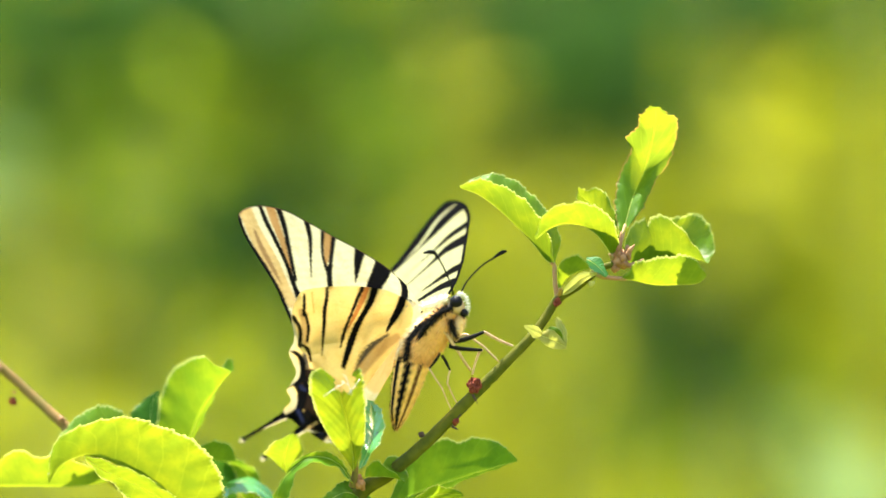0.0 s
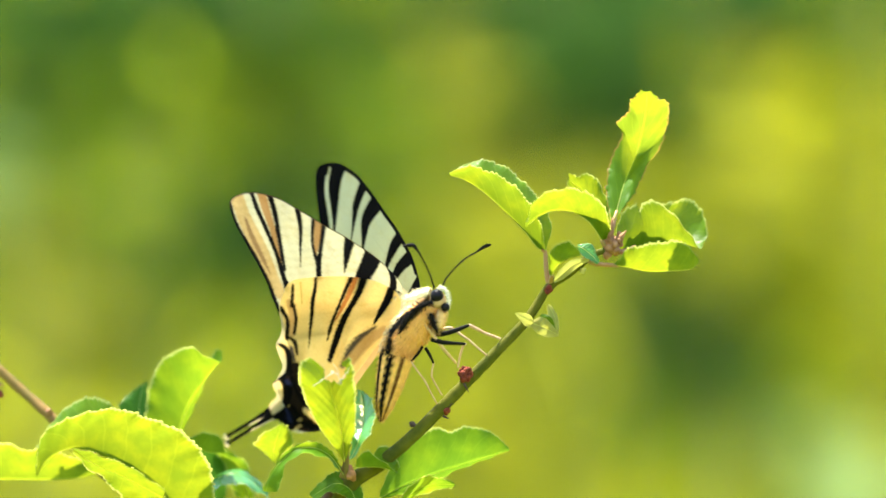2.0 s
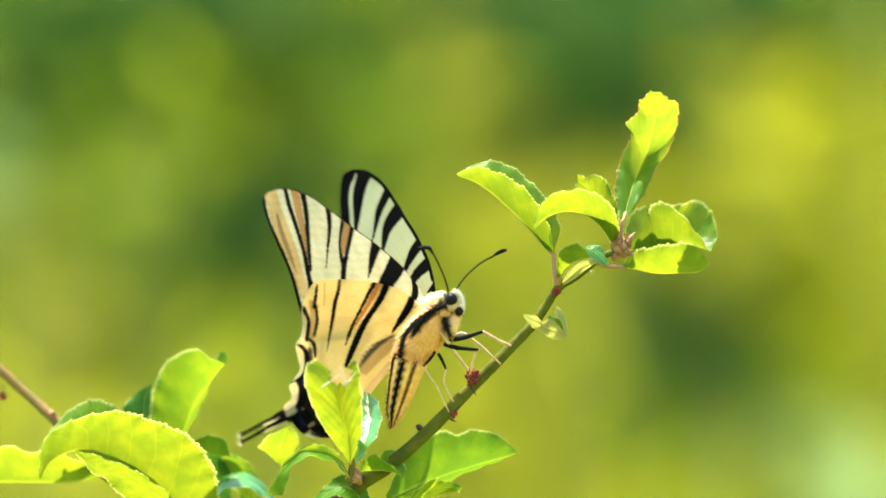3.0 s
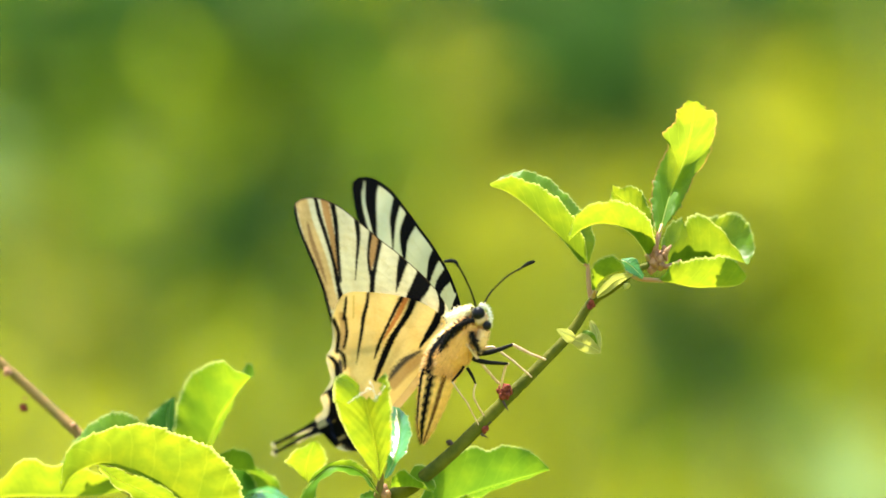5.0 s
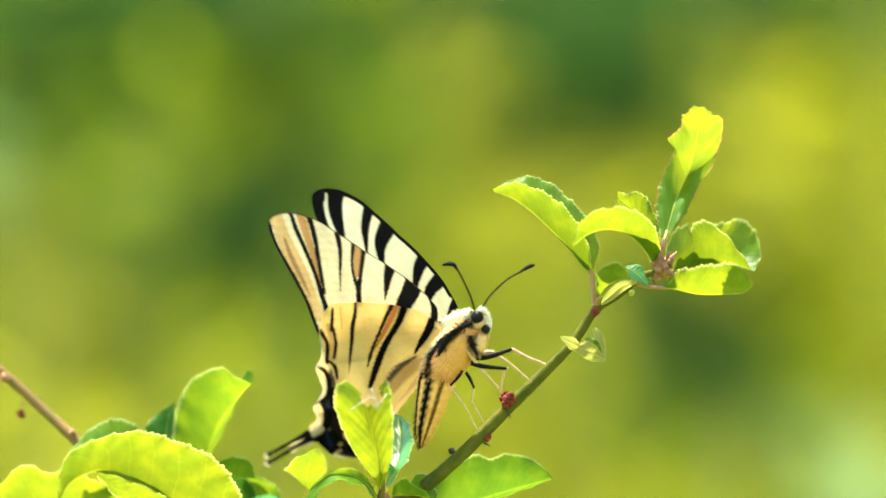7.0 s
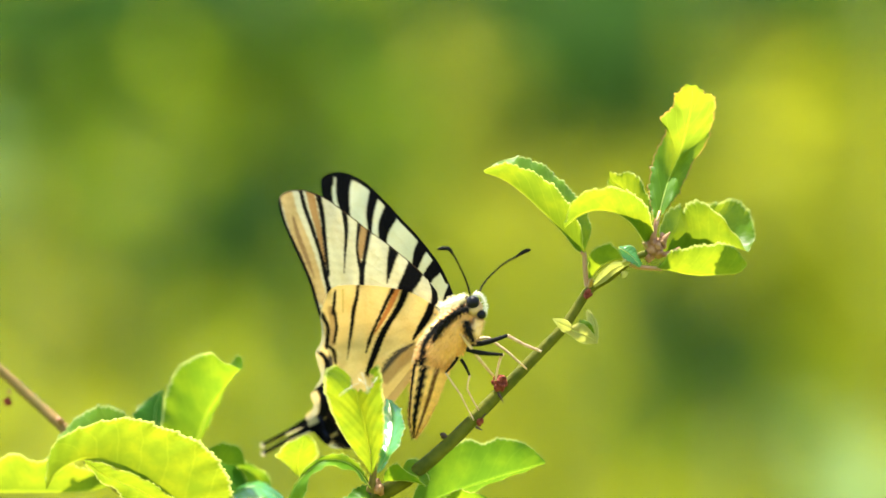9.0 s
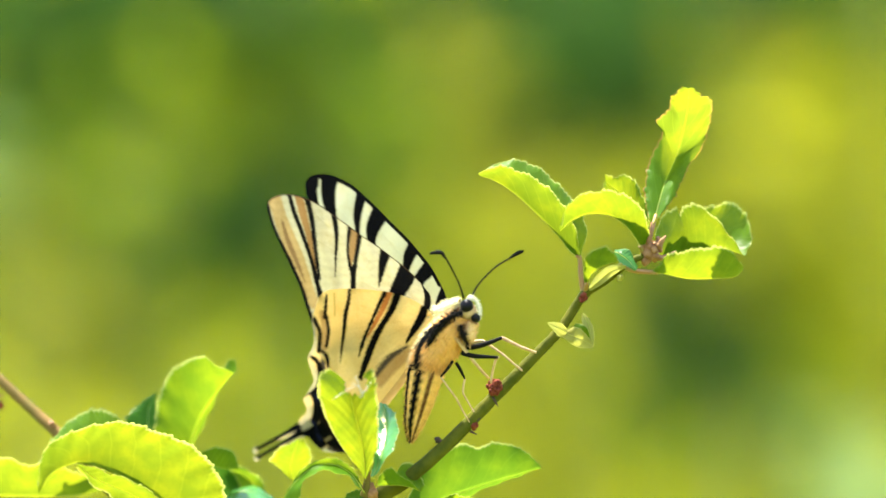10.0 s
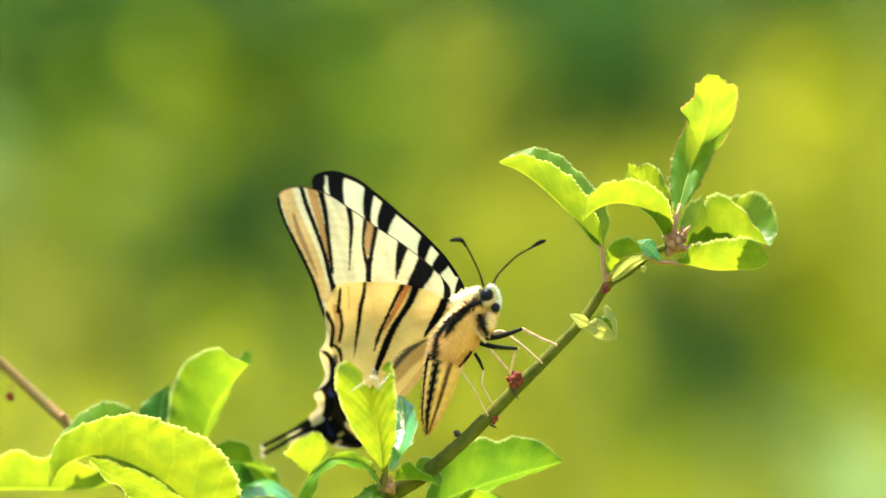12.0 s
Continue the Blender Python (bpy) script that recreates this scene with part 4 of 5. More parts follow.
def hind_pattern(p, upper):
    c = np.tile(np.array(BUFF if not upper else CREAM), (len(p), 1))
    stroke(c, p, ((2.1, 5.2), (-4.9, 6.5), (-11.7, 8.3)), (3.5, 4.0, 2.5), STRAW, 2.5)
    stroke(c, p, ((-1.8, 13.6), (-7.3, 15.3), (-11.9, 15.1)), (3.0, 3.0, 2.0), STRAW, 2.5)
    out = smooth_path(HIND_OUTLINE, 280, True)
    # tan between the rim and the first line
    stroke(c, p, ((-8.8, 22.3), (-11.8, 21.1), (-15.1, 20.5)), (1.0, 1.1, 0.9), TAN_HIND, 0.4)
    stroke(c, p, ((-4.8, 22.2), (-7.1, 21.9), (-9.3, 21.7)), (0.4, 0.6, 0.6), INK, rough=0.12)
    stroke(c, p, ((-8.9, 21.3), (-11.6, 20.3), (-14.8, 20.1)), (0.5, 0.55, 0.5), INK, rough=0.12)
    stroke(c, p, ((-3.6, 20.7), (-7.9, 19.6)), (0.2, 0.2), (0.45, 0.32, 0.06), 0.15, 0.04)
    stroke(c, p, ((-1.3, 17.8), (-3.5, 17.5), (-6.5, 17.5), (-9.9, 17.1), (-13.3, 16.9), (-16.7, 16.6)), (0.55, 0.6, 0.7, 0.65, 0.45, 0.1), INK, rough=0.14)
    stroke(c, p, ((2.1, 9.6), (-1.6, 10.3), (-5.3, 11.2), (-8.9, 12.2)), (0.9, 0.8, 0.6, 0.2), ORANGE, 0.3)
    stroke(c, p, ((1.7, 10.5), (-1.3, 11.2), (-4.5, 11.8), (-8.0, 12.5), (-10.9, 12.9), (-13.5, 13.0)), (0.7, 0.6, 0.5, 0.5, 0.6, 0.2), INK, rough=0.14)
    stroke(c, p, ((3.0, 8.0), (-0.6, 8.4), (-4.2, 9.4), (-7.6, 10.4), (-10.9, 11.0), (-14.2, 11.4), (-17.5, 11.8)), (1.3, 1.0, 0.85, 0.95, 1.1, 1.0, 0.7), INK, rough=0.16)
    stroke(c, p, SHOULDER, (0.7, 0.9, 1.1, 1.2, 1.0, 0.4), INK, rough=0.14)
    # grey hairy fold beside the body and the tan inner margin
    stroke(c, p, ((-7.0, 3.9), (-10.4, 6.3), (-13.8, 7.9), (-17.6, 9.0)), (0.5, 1.3, 1.4, 0.7), GREY, 0.7, 0.35)
    stroke(c, p, ((-6.7, 1.9), (-10.9, 5.0), (-16.5, 7.8)), (1.2, 1.5, 1.4), TAN_HIND, 0.6)
    if upper:
        stroke(c, p, ((-5.6, 1.6), (-11.8, 4.7), (-19.4, 8.3)), (2.4, 3.6, 3.6), TAN_HIND, 0.6)
    # rim with black crescents and cream fringe
    stroke(c, p, ((-10.7, 23.8), (-12.3, 22.2), (-14.1, 21.7), (-16.5, 21.5)), (0.9, 0.7, 0.7, 0.7), INK)
    stroke(c, p, ((-16.0, 21.1), (-16.7, 19.6), (-18.8, 18.8)), (0.5, 0.75, 0.5), INK)
    stroke(c, p, ((-18.2, 20.2), (-20.5, 19.2)), (0.8, 0.7), GREY, 0.4)
    stroke(c, p, ((-23.5, 17.8), (-26.6, 16.7), (-29.4, 15.6), (-33.3, 16.0)), (4.4, 5.4, 5.4, 3.6), UMBER, 0.4)
    stroke(c, p, ((-18.4, 23.1), (-18.8, 21.3), (-20.7, 20.3), (-23.8, 20.1)), (0.6, 1.0, 1.2, 1.1), INK)
    stroke(c, p, ((-27.0, 23.0), (-25.0, 21.2), (-23.2, 19.4)), (0.5, 0.9, 0.7), INK)
    stroke(c, p, ((-25.4, 21.0), (-27.4, 19.5), (-31.6, 20.0)), (1.3, 1.7, 1.5), INK)
    stroke(c, p, ((-24.5, 19.1), (-26.7, 17.6), (-29.0, 15.8)), (0.9, 0.6, 0.5), INK)
    stroke(c, p, ((-33.7, 22.6), (-32.8, 19.8), (-34.9, 18.4), (-36.2, 17.8)), (1.6, 3.0, 3.2, 1.8), INK)
    stroke(c, p, ((-30.8, 17.8), (-32.2, 16.3)), (0.8, 1.2), INK)
    stroke(c, p, ((-31.6, 20.1), (-33.4, 18.7)), (0.9, 0.6), BLUE, 0.5, 0.2)
    stroke(c, p, ((-25.7, 19.8), (-25.9, 19.0)), (0.7, 0.5), BLUE, 0.4, 0.2)
    stroke(c, p, ((-30.3, 14.9), (-30.9, 13.1)), (1.0, 1.0), STRAW, 0.4)
    stroke(c, p, ((-33.3, 16.0), (-33.1, 13.6), (-32.5, 11.5)), (1.1, 1.5, 1.0), INK, 0.2)
    stroke(c, p, ((-35.9, 18.2), (-34.3, 17.1), (-32.6, 15.7)), (0.3, 0.4, 0.4), TAN, 0.15)
    stroke(c, p, ((-35.3, 17.1), (-35.3, 15.4), (-34.7, 13.0)), (0.9, 1.0, 0.6), CREAM, 0.2)
    stroke(c, p, ((-12.1, 23.4), (-15.5, 22.5), (-18.1, 23.0)), (0.35, 0.6, 0.4), PALE_RIM, 0.2, 0.04)
    stroke(c, p, ((-19.7, 22.7), (-21.2, 21.4), (-23.7, 21.3), (-26.4, 22.6)), (0.5, 0.75, 0.8, 0.35), PALE_RIM, 0.2, 0.04)
    stroke(c, p, ((-27.4, 22.4), (-28.9, 21.1), (-31.2, 21.4), (-33.7, 23.2)), (0.5, 0.95, 0.95, 0.35), PALE_RIM, 0.2, 0.04)
    stroke(c, p, out[60:120], (0.25, 0.25), PALE_RIM, 0.15, 0.03)
    return c


def wing_mesh(name, outline, root, paint, upper, lift, vein_ends):
    """A thin wing as a fan of rings from its root, with camber, raised veins and its pattern of scales."""
    rings, round_ = 120, 420
    edge = smooth_path(outline, round_, True)
    root = np.array(root, dtype=float)
    f = np.linspace(0.015, 1, rings)[:, None, None]
    flat = (root + f * (edge[None] - root)).reshape(-1, 2)
    colours = paint(flat, upper)
    r = np.hypot(*(flat - root).T)
    y = lift + 0.9 * np.sin(np.clip(r / 40, 0, 1) * math.pi) * (1 if lift > 0 else -1) * 0.8
    for end in vein_ends:
        dist, along = near_line(flat, (tuple(root), end))
        y += 0.03 * np.exp(-(dist / 0.35) ** 2)
        colours *= (1 - 0.06 * np.exp(-(dist / 0.18) ** 2))[:, None]
    y += 0.10 * np.sin(r * 0.9) * (r / 40)
    pts = np.stack([flat[:, 0], y, flat[:, 1]], axis=1) * MM
    return grid_mesh(name, pts, rings, round_, colours=colours, wrap=True)


FORE_VEINS = ((10.5, 33.5), (5.8, 38.5), (-0.3, 34.1), (-6.8, 28.2), (-12.0, 24.5), (-16.2, 21.0))
HIND_VEINS = ((-6.0, 23.6), (-14.0, 23.4), (-21.0, 22.0), (-30.0, 21.4), (-34.2, 20.6), (-32.4, 12.2))
wings = {}
for side, sign in (("near", -1), ("far", 1)):
    upper = side == "far"
    mesh = wing_mesh("forewing", FORE_OUTLINE, (1.6, 0.6), fore_pattern, upper, 0.02 * sign, FORE_VEINS)
    wings[side, "fore"] = mesh_part("forewing", mesh, WING, butterfly, "cream forewing with tapering black bars" if upper else "cream forewing with thin black and brown bars")
    mesh = wing_mesh("hindwing", HIND_OUTLINE, (0.6, 1.0), hind_pattern, upper, 0.75 * sign, HIND_VEINS)
    wings[side, "hind"] = mesh_part("hindwing", mesh, WING_HIND, butterfly, "buff tailed hindwing with black stripes and an orange bar")


def tail_mesh(lift):
    """The narrow tail: black, edged with cream, with a pale tip."""
    rows, cols = 60, 13
    path = smooth_path(((-32.0, 20.0), (-33.9, 22.6), (-36.6, 25.1), (-39.6, 27.8), (-42.1, 30.0), (-43.5, 31.3)), rows)
    half = np.interp(np.linspace(0, 1, rows), (0, 0.2, 0.45, 0.85, 0.92, 1), (1.5, 0.9, 0.45, 0.33, 0.8, 0.25))
    tang = np.gradient(path, axis=0)
    tang /= np.linalg.norm(tang, axis=1)[:, None]
    pts, cols_ = [], []
    for i in range(rows):
        side = np.array((-tang[i, 1], tang[i, 0]))
        for j in range(cols):
            v = 2 * j / (cols - 1) - 1
            q = path[i] + side * half[i] * v
            pts.append((q[0] * MM, (lift + 0.25 * v * v + 0.5 * math.sin(i / rows * 3)) * MM, q[1] * MM))
            pale = i > 53 or (v > 0.5 and 12 < i < 32)
            cols_.append(PALE_RIM if pale else INK)
    return grid_mesh("tail", pts, rows, cols, colours=np.array(cols_))


for side, sign in (("near", -1), ("far", 1)):
    mesh_part("tail", tail_mesh(0.8 * sign), WING_HIND, wings[side, "hind"], "black tail edged with cream")


def bl(x, z, d=0.0):
    """A place in the butterfly's own space from the shrub's plane, at rest."""
    return REST_BACK @ at(x, z, d)


VIEW = (REST_BACK.to_3x3() @ Vector((0, -1, 0))).normalized()


def body_tube(name, points, radii, paint, steps, sides, label):
    path = smooth_path(points, steps)
    u = np.linspace(0, 1, steps)
    r = np.interp(u, np.linspace(0, 1, len(radii)), radii) * MM
    pts = tube_points(path, r, sides, 0.02, 3)
    tang = np.gradient(path, axis=0)
    ax = np.repeat(tang / np.linalg.norm(tang, axis=1)[:, None], sides, axis=0)
    out = pts - np.repeat(path, sides, axis=0)
    out /= np.linalg.norm(out, axis=1)[:, None]
    v = np.array(VIEW)
    vv = v - ax * (ax @ v)[:, None]
    vv /= np.linalg.norm(vv, axis=1)[:, None]
    ww = np.cross(ax, vv)
    angle = np.degrees(np.arctan2((out * ww).sum(1), (out * vv).sum(1)))
    colours = paint(np.repeat(u, sides), angle)
    ob = mesh_part(name, grid_mesh(name, pts, steps, sides, colours=colours, wrap=True), FUR_BODY, butterfly, label)
    return ob, pts, out, ax, colours


def band(c, angle, centre, half, colour, soft=5.0):
    f = np.clip((half - np.abs((angle - centre + 180) % 360 - 180)) / soft + 0.5, 0, 1)[:, None]
    c += (np.array(colour) - c) * f


def paint_thorax(u, angle):
    c = np.tile(np.array((0.76, 0.43, 0.145)), (len(u), 1))
    band(c, angle + 12 * np.sin(u * 9), SIGN * 48, 18, INK, 9)
    band(c, angle, SIGN * 95, 22, (0.86, 0.72, 0.42), 9)
    return c


def paint_abdomen(u, angle):
    c = np.tile(np.array((0.88, 0.52, 0.15)), (len(u), 1))
    ring = (0.94 + 0.06 * np.sin(u * 60))[:, None]
    c *= ring
    for centre, half, colour in ((66, 13, INK), (22, 13, INK), (-20, 8, (0.13, 0.06, 0.02)), (112, 14, INK)):
        band(c, angle + 1.5 * np.sin(u * 70), SIGN * centre, half, colour, 5)
    return c


SIGN = 1
thorax = body_tube("thorax", (bl(*(6.8, -9.4, -7.5)), bl(*(5.1, -11.7, -6)), bl(*(3.1, -14.7, -4)), bl(*(1.1, -17.4, -2.5)), bl(*(-0.2, -19.9, -2))), (1.6, 3.0, 3.6, 3.4, 2.6), paint_thorax, 40, 40, "furry tan thorax with a black side stripe")
abdomen = body_tube("abdomen", (bl(*(1.1, -16.9, -2)), bl(*(0.1, -20.4, -1.5)), bl(*(-1.0, -24.9, -0.5)), bl(*(-2.1, -29.4, 0.5)), bl(*(-2.7, -32.6, 1.2))), (2.8, 3.3, 2.7, 1.75, 0.25), paint_abdomen, 60, 44, "tapering tan abdomen with black stripes")


def fur(name, source, count, length, parent, seed, lean=0.8):
    """Short hairs standing off the skin, swept back along the body."""
    rng = np.random.default_rng(seed)
    _, pts, out, ax, colours = source
    verts, faces, cols = [], [], []
    for i in rng.integers(0, len(pts), count):
        way = out[i] + ax[i] * lean + rng.normal(size=3) * 0.35
        way /= np.linalg.norm(way)
        side = np.cross(way, rng.normal(size=3))
        side /= np.linalg.norm(side)
        ln = length * MM * rng.uniform(0.5, 1.3)
        k = len(verts)
        bend = ax[i] * ln * 0.35
        tone = np.clip(colours[i] * rng.uniform(0.7, 1.25) + rng.uniform(0, 0.02), 0, 1)
        for q in (pts[i] - side * 0.05 * MM, pts[i] + side * 0.05 * MM, pts[i] + way * ln * 0.6 + side * 0.03 * MM + bend * 0.3, pts[i] + way * ln + bend):
            verts.append(q)
            cols.append(tone)
        faces += [(k, k + 1, k + 2), (k, k + 2, k + 3)]
    mesh = bpy.data.meshes.new(name)
    mesh.from_pydata([tuple(map(float, q)) for q in verts], [], faces)
    layer = mesh.color_attributes.new("pattern", "FLOAT_COLOR", "POINT")
    rgba = np.concatenate([np.array(cols), np.ones((len(cols), 1))], axis=1)
    layer.data.foreach_set("color", rgba.astype(np.float32).ravel())
    return tagged(mesh_part(name, mesh, FUR, parent, "fine pale hairs", False), kind="stuff")


fur("hair", thorax, 3600, 0.85, thorax[0], 11)
fur("hair", abdomen, 2500, 0.5, abdomen[0], 12)

bm = bmesh.new()
ball_mesh(bm, bl(*(7.9, -9.0, -8)), 1.6 * MM, (1, 1, 1), 0.05, 5, 24, 16)
head = part("head", bm, solid_material("head_fur", (0.60, 0.40, 0.20), (0.40, 0.26, 0.12), 900, 0.9), butterfly, "small furry tan head")
for c, r in (((7.7, -8.1, -9), 1.25), ((9.3, -10.3, -8.8), 0.85)):
    bm = bmesh.new()
    ball_mesh(bm, bl(*c), r * MM, (1, 1, 1.0), 0.01, 6, 20, 14)
    part("compound_eye", bm, EYE_BLACK, head, "glossy black eye")
def tuft(name, points, radii, colour, count, length, parent, label, seed):
    """A short bent body of hair."""
    made = body_tube(name, [bl(*q) for q in points], radii, lambda u, angle: np.tile(np.array(colour), (len(u), 1)), 12, 14, label)
    made[0].parent = parent
    fur("hair", made, count, length, made[0], seed, 0.3)
    return made


tuft("face_tuft", ((7.8, -7.1, -9), (8.6, -6.5, -9.3), (9.6, -7.5, -9.2), (10.0, -9.1, -9), (9.9, -10.4, -8.6)), (0.15, 0.28, 0.25, 0.2, 0.1), (0.80, 0.76, 0.62), 520, 0.42, butterfly, "whitish tuft of face hair", 61)
tuft("collar", ((6.6, -7.3, -7.8), (5.2, -7.9, -6.6), (3.6, -8.6, -5.6), (2.0, -9.2, -4.4)), (0.5, 0.9, 1.0, 0.5), (0.90, 0.80, 0.50), 600, 0.7, butterfly, "cream hairy collar behind the eye", 62)
tuft("side_stripe", ((6.8, -9.2, -9.4), (4.8, -10.0, -9.6), (2.8, -11.3, -9), (1.3, -13.7, -7.4), (0.2, -16.1, -5.6)), (0.35, 0.5, 0.45, 0.55, 0.3), (0.008, 0.007, 0.006), 500, 0.8, butterfly, "black hairy stripe from the eye to the wing", 64)
tuft("breast_stripe", ((6.4, -11.5, -9.6), (6.9, -13.3, -9.2), (7.8, -15.1, -7.8)), (0.25, 0.4, 0.25), (0.012, 0.009, 0.007), 260, 0.7, butterfly, "short black hairy streak on the breast", 65)
palp = tuft("palp", ((8.8, -11.1, -8.2), (8.0, -13.4, -7.5), (7.2, -15.1, -6.5)), (0.9, 1.2, 0.8), (0.80, 0.52, 0.24), 400, 0.6, butterfly, "tan hairy breast below the head", 63)


def antenna(points, club):
    ob = tube("antenna", [bl(*p) for p in points], [0.19 * MM, 0.15 * MM, 0.15 * MM, 0.17 * MM], BLACK, butterfly, "thin black antenna with a club", 30, 8, 0.08)
    tube("club", [bl(*p) for p in club], [0.17 * MM, 0.38 * MM, 0.42 * MM, 0.2 * MM], BLACK, ob, "thick black club", 14, 8)


antenna(((7.2, -6.7, -9), (6.4, -4.1, -9.5), (4.9, -0.9, -10), (3.8, 1.1, -10)), ((4.0, 0.5, -10), (3.4, 1.5, -10), (2.4, 1.7, -10), (1.2, 1.5, -10)))
antenna(((8.7, -6.4, -9), (10.0, -4.2, -8.5), (13.1, -1.2, -8), (16.1, 0.5, -7.5)), ((15.6, 0.3, -7.5), (16.6, 0.9, -7.4), (17.4, 1.3, -7.3), (18.2, 1.5, -7.2)))


def leg(points, dark, radius=0.29, label="pale leg with a black thigh"):
    """Thigh of the first stretch, shin and foot of the rest."""
    p = [bl(*q) for q in points]
    ob = tube("leg", p[:dark + 1], [radius * 1.5 * MM, radius * 1.6 * MM, radius * 0.9 * MM], BLACK, butterfly, label, 14, 8)
    for i in range(dark, len(p) - 1):
        r0 = radius * (1.0 - 0.12 * (i - dark)) * MM
        mid = (p[i] + p[i + 1]) / 2 + Vector((0, 0, 0.0001))
        tube("shin" if i == dark else "foot", [p[i], mid, p[i + 1]], [r0, r0 * 0.9, r0 * 0.8], PALE, ob, "", 10, 8)
    return ob


leg(((6.8, -15.6, -6), (8.8, -15.6, -6), (11.4, -15.0, -5.4), (14.0, -14.1, -4), (17.4, -15.9, -2.4), (20.2, -17.0, -1.3)), 3, 0.33)
leg(((7.8, -15.1, -5), (9.0, -14.7, -5.2), (10.5, -14.5, -5), (14.0, -17.0, -4), (17.6, -20.2, -1.6)), 1)
leg(((6.6, -16.6, -6.4), (8.8, -17.2, -6.8), (13.2, -17.6, -6.2), (12.8, -18.1, -5), (11.9, -22.3, -2.4)), 2)
leg(((5.0, -13.1, -7.5), (5.4, -13.6, -8), (5.8, -14.1, -8), (8.7, -18.1, -6), (11.5, -21.4, -2.4)), 1, 0.40)
leg(((5.0, -18.1, -5), (4.2, -19.3, -5.5), (2.8, -20.9, -5.5), (5.6, -24.9, -4), (8.0, -29.5, -1.4)), 2, 0.18)
leg(((5.6, -18.4, -4), (6.4, -19.7, -4), (7.2, -21.4, -4), (6.8, -23.9, -3), (8.9, -27.7, -1.2)), 2, 0.2)


# ---- movement ----
# The wings close in a few tenths of a second: time, and how much of the way to the next row is done by then
QUICK = ((1.6, 0.02), (1.7, 0.5), (1.8, 1.14), (1.9, 1.14), (6.1, 0.7), (6.2, 1.1), (6.3, 1.02), (10.2, 0.6))
GUST = ((6.1, 0.3), (6.2, 0.7), (6.3, 0.85), (10.2, 0.6))


def with_quick_moves(rows, moves):
    """The rows, with rows put in between their neighbours at uneven shares of the way."""
    made = list(rows)
    for t, share in moves:
        before = max((r for r in rows if r[0] < t), key=lambda r: r[0])
        after = min((r for r in rows if r[0] > t), key=lambda r: r[0])
        made.append((t, *(a + (b - a) * share for a, b in zip(before[1:], after[1:]))))
    return sorted(made)


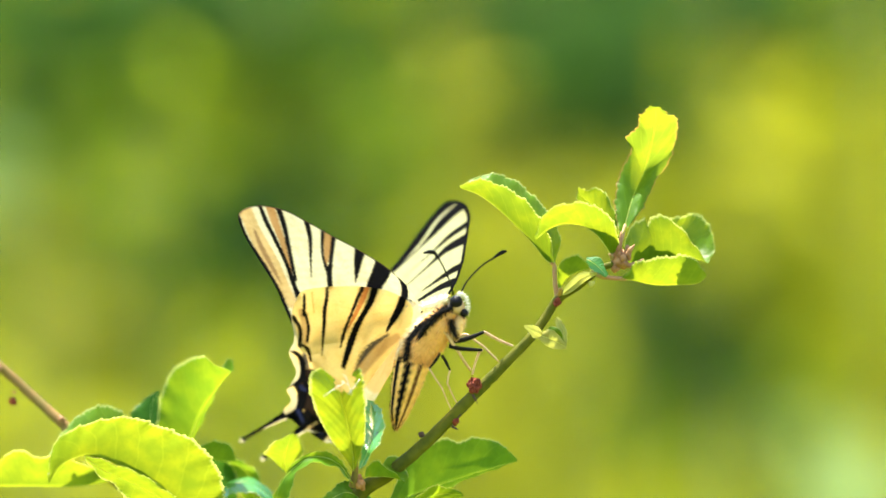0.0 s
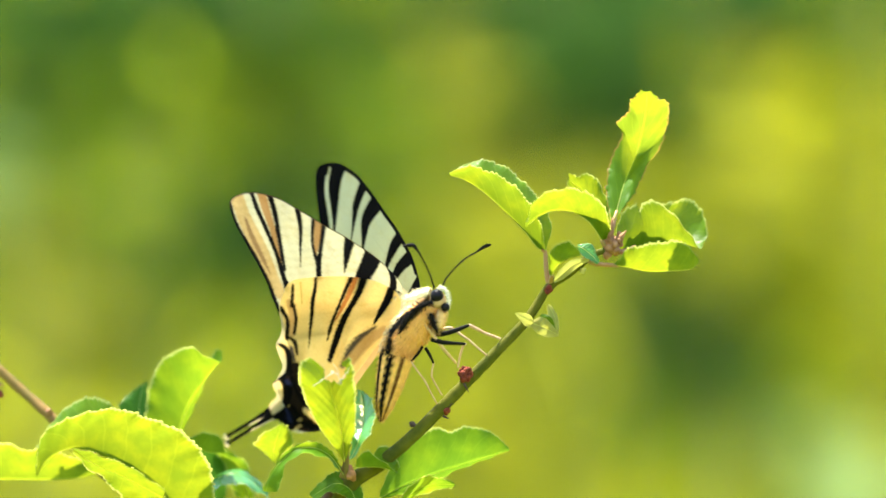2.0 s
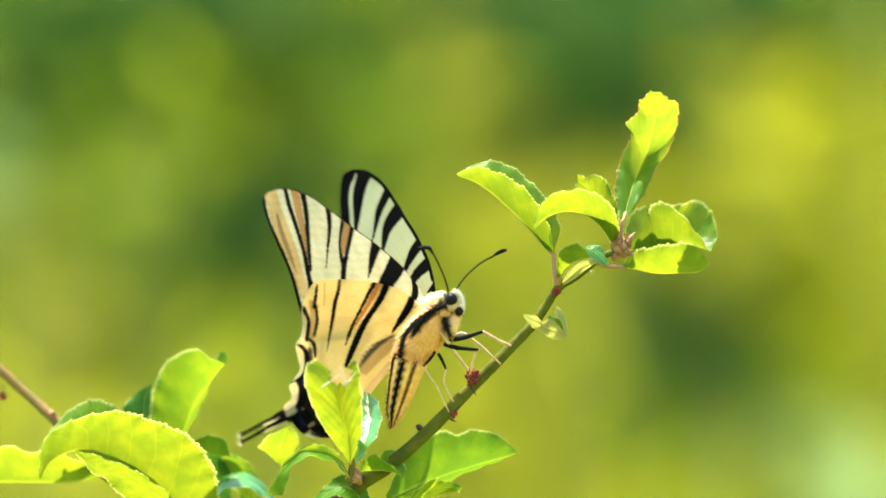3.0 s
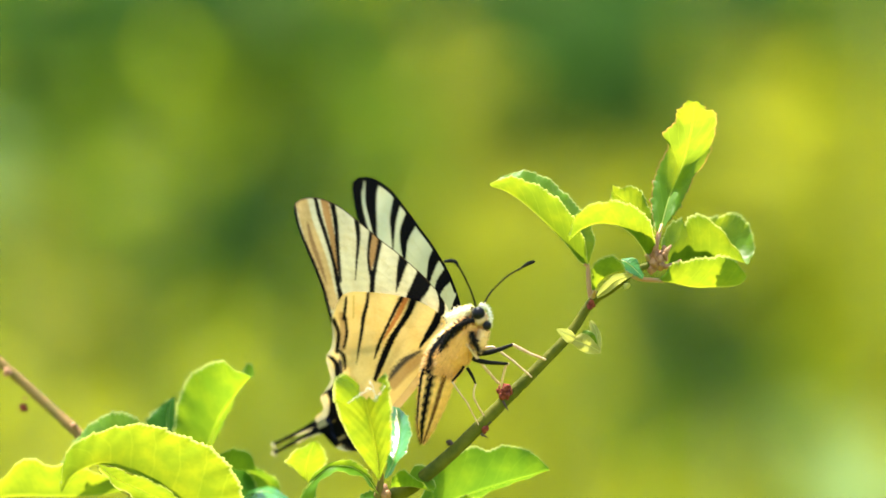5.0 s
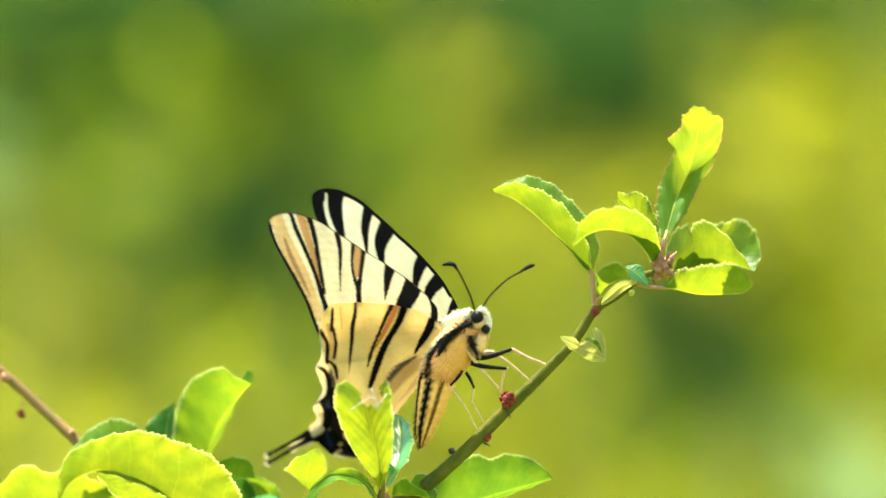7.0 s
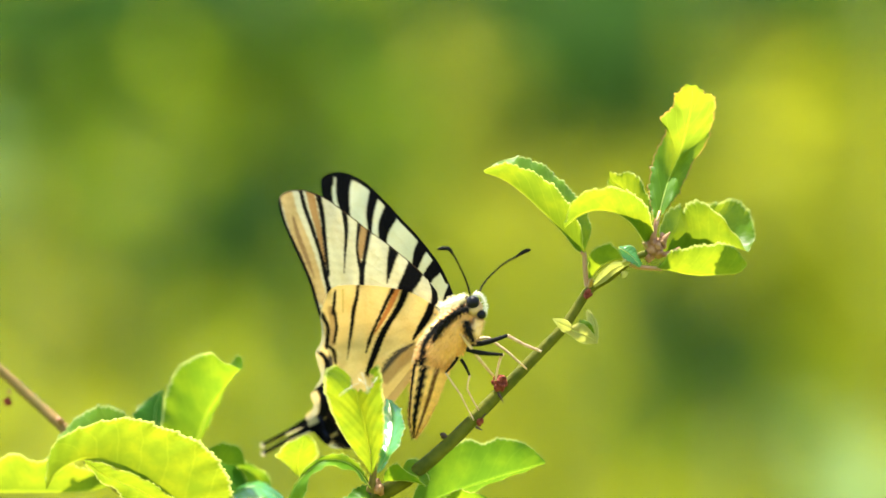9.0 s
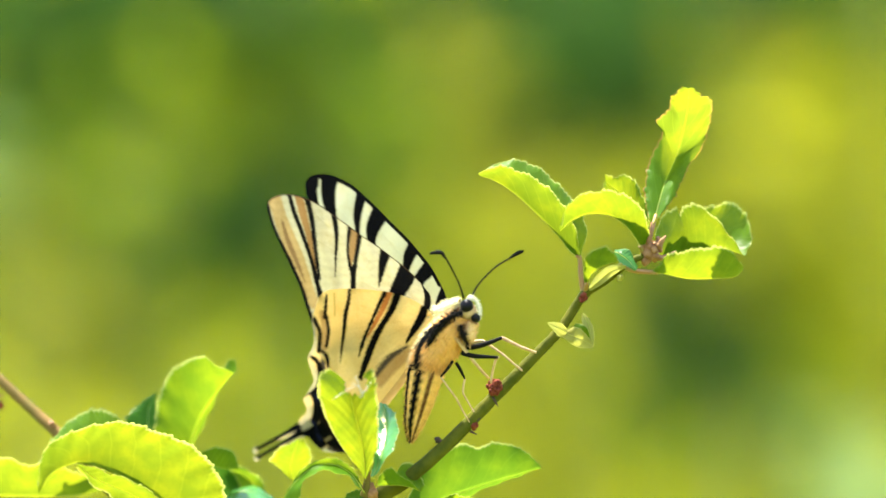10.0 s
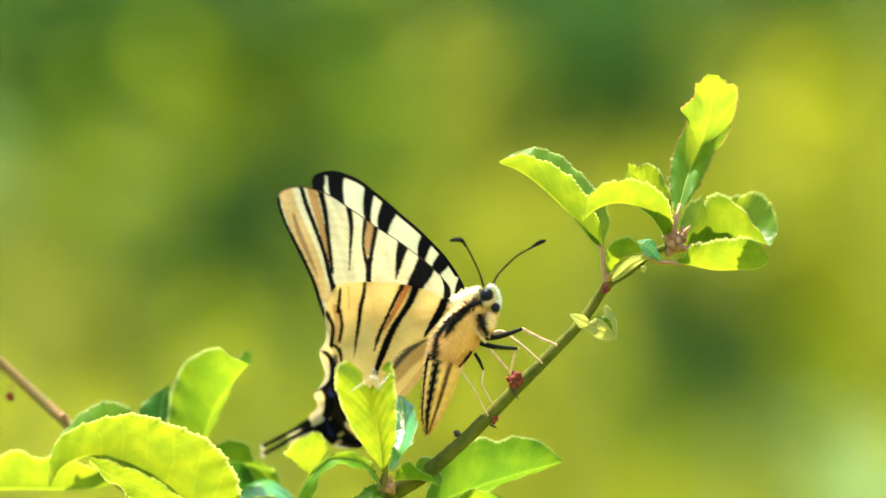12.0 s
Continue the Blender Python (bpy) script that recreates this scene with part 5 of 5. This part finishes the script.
def motions():
    # the shrub sways in the wind: base x, y, z and lean in degrees
    walk(shrub, [(t, pose(x, y, z, 0, lean, 0)) for t, x, y, z, lean in with_quick_moves((
        (0, -0.03616, 1.19622, -0.00329, -0.03),
        (0.5, -0.03632, 1.19630, -0.00396, 0.06),
        (1, -0.03515, 1.19745, -0.00199, -0.13),
        (1.5, -0.03446, 1.20207, -0.00226, -0.28),
        (2, -0.03058, 1.20297, -0.00143, -0.46),
        (2.5, -0.03143, 1.20376, -0.00166, -0.39),
        (3, -0.03094, 1.20113, -0.00179, -0.36),
        (3.5, -0.02944, 1.19763, -0.00236, -0.17),
        (3.7, -0.03112, 1.20432, -0.00344, -0.11),
        (5.3, -0.03160, 1.19206, -0.00431, 0.09),
        (5.5, -0.03271, 1.19452, -0.00494, 0.22),
        (6, -0.03236, 1.19360, -0.00466, 0.17),
        (6.5, -0.03110, 1.19969, -0.00451, -0.11),
        (7, -0.03411, 1.19780, -0.00525, 0.19),
        (7.2, -0.03164, 1.19580, -0.00434, 0.01),
        (8.8, -0.02578, 1.20189, -0.00237, -0.46),
        (9, -0.02818, 1.20099, -0.00249, -0.25),
        (9.5, -0.02820, 1.20116, -0.00295, -0.25),
        (10, -0.03053, 1.20262, -0.00315, -0.17),
        (10.5, -0.03220, 1.19986, -0.00373, 0.11),
        (11, -0.03156, 1.19960, -0.00287, 0.04),
        (11.5, -0.03183, 1.19537, -0.00316, 0.22),
        (12, -0.03000, 1.19615, -0.00146, -0.00),
    ), GUST)])
    # the insect rocks on its feet: place and turn
    rows = (
        (0, -0.00457, 1.19622, 0.98640, 37.6, -58.7, -58.4),
        (0.5, -0.00241, 1.19630, 0.98485, 33.2, -56.0, -59.1),
        (1, -0.00448, 1.19745, 0.98707, 35.6, -55.6, -61.7),
        (1.5, -0.00657, 1.20207, 0.98701, 39.2, -55.0, -65.0),
        (2, -0.00711, 1.20297, 0.98795, 38.4, -55.8, -67.3),
        (2.5, -0.00597, 1.20376, 0.98737, 35.5, -57.1, -64.8),
        (3, -0.00448, 1.20113, 0.98688, 33.7, -57.9, -63.6),
        (3.5, 0.00016, 1.19763, 0.98632, 33.7, -57.7, -64.6),
        (3.7, -0.00038, 1.20432, 0.98525, 33.7, -57.4, -64.2),
        (5.3, 0.00216, 1.19206, 0.98393, 36.9, -56.7, -69.0),
        (5.5, 0.00355, 1.19452, 0.98348, 34.8, -57.6, -66.3),
        (6, 0.00291, 1.19360, 0.98392, 35.9, -57.6, -66.9),
        (6.5, -0.00124, 1.19969, 0.98455, 35.7, -56.9, -68.8),
        (7, 0.00082, 1.19780, 0.98364, 35.9, -56.7, -69.0),
        (7.2, 0.00023, 1.19580, 0.98453, 36.3, -57.2, -69.2),
        (8.8, -0.00146, 1.20189, 0.98624, 36.0, -58.2, -67.2),
        (9, -0.00027, 1.20099, 0.98590, 35.0, -58.6, -66.5),
        (9.5, -0.00027, 1.20116, 0.98547, 35.4, -58.5, -66.9),
        (10, -0.00141, 1.20262, 0.98528, 38.3, -57.9, -68.9),
        (10.5, 0.00097, 1.19986, 0.98505, 38.7, -56.5, -70.8),
        (11, 0.00022, 1.19960, 0.98585, 38.9, -56.5, -71.0),
        (11.5, 0.00324, 1.19537, 0.98539, 37.8, -56.9, -70.2),
        (12, 0.00210, 1.19615, 0.98711, 35.4, -58.5, -67.6),
    )
    walk(butterfly, [(r[0], pose(*r[1:])) for r in with_quick_moves(rows, QUICK)])
    # shift and turn of the near wings, turn of the far forewing; the far hindwing stays beside the near one
    turns = (
        (0, 0.00140, 0.00015, 0.00189, 1.0, -5.1, -7.0, -56.0, 34.5, 19.9),
        (0.5, 0.00139, 0.00045, 0.00095, -2.9, -3.6, -1.9, -43.7, 26.2, 24.0),
        (1, 0.00139, 0.00060, 0.00064, -3.8, -3.4, 0.2, -37.8, 22.9, 24.8),
        (1.5, 0.00122, 0.00060, 0.00049, -5.1, -2.7, 2.4, -32.9, 21.7, 26.4),
        (2, 0.00136, 0.00018, 0.00156, 4.7, -4.5, 1.6, -22.2, 5.0, 10.9),
        (2.5, 0.00117, 0.00038, 0.00075, 2.3, -2.7, 1.7, -24.0, 6.0, 12.1),
        (3, 0.00086, 0.00047, 0.00011, 0.0, -1.4, 1.6, -24.4, 7.0, 12.8),
        (3.5, 0.00085, 0.00051, 0.00002, 2.1, -1.1, 1.5, -20.8, 6.0, 11.8),
        (3.7, 0.00057, 0.00011, 0.00048, -4.2, -1.9, 5.3, -21.8, 5.8, 11.7),
        (5.3, 0.00016, 0.00003, 0.00014, -1.7, -0.2, -0.8, -18.6, 1.7, -0.1),
        (5.5, -0.00003, -0.00011, 0.00018, -1.1, -0.2, -2.1, -17.2, 2.0, -0.2),
        (6, 0.00005, -0.00018, 0.00042, -1.0, -0.6, -1.5, -15.8, 1.8, -0.2),
        (6.5, 0.00015, -0.00040, 0.00089, 6.0, -1.5, -2.3, -6.7, 1.2, -1.9),
        (7, 0.00010, -0.00041, 0.00085, 6.2, -1.1, -2.6, -4.9, 1.9, -0.3),
        (7.2, 0.00017, -0.00006, 0.00031, 8.5, 0.1, -4.3, -7.5, 0.2, -0.0),
        (8.8, 0.00054, 0.00025, 0.00018, 0.2, -0.8, -0.2, -13.9, 0.2, 0.1),
        (9, 0.00035, 0.00014, 0.00015, -0.8, -0.6, -0.3, -12.6, 2.0, 2.0),
        (9.5, 0.00052, 0.00021, 0.00021, -0.2, -1.0, 0.3, -11.0, 2.3, 1.5),
        (10, 0.00045, 0.00016, 0.00026, -0.6, -0.8, 0.3, -10.5, 2.8, 1.5),
        (10.5, 0.00052, -0.00017, 0.00096, 5.0, -2.1, 0.2, -6.4, 2.3, -3.0),
        (11, 0.00049, -0.00030, 0.00117, 6.0, -2.4, 0.1, -5.2, 2.0, -3.4),
        (11.5, 0.00037, -0.00027, 0.00094, 6.0, -1.5, -0.7, -5.2, 1.7, -3.4),
        (12, 0.00000, 0.00000, 0.00000, 4.7, -0.0, 0.0, -6.3, -0.2, -2.3),
    )
    turns = with_quick_moves(turns, QUICK)
    far_rows = []
    for kind in ("fore", "hind"):
        walk(wings["near", kind], [(r[0], pose(*r[1:7])) for r in turns])
    walk(wings["far", "fore"], [(r[0], pose(0.00037, 0.00227, -0.00054, *r[7:10])) for r in turns])
    for r in turns:
        spread = max(0.0, 1 - r[0] / 1.9)
        far_rows.append((r[0], pose(r[1] - 0.0002, r[2] + 0.0012, r[3] - 0.0004, r[4] + 2.6 - 1.7 * spread, r[5] - 1.1 - 4.3 * spread, r[6] + 3.6 - 2.2 * spread)))
    walk(wings["far", "hind"], far_rows)


motions()
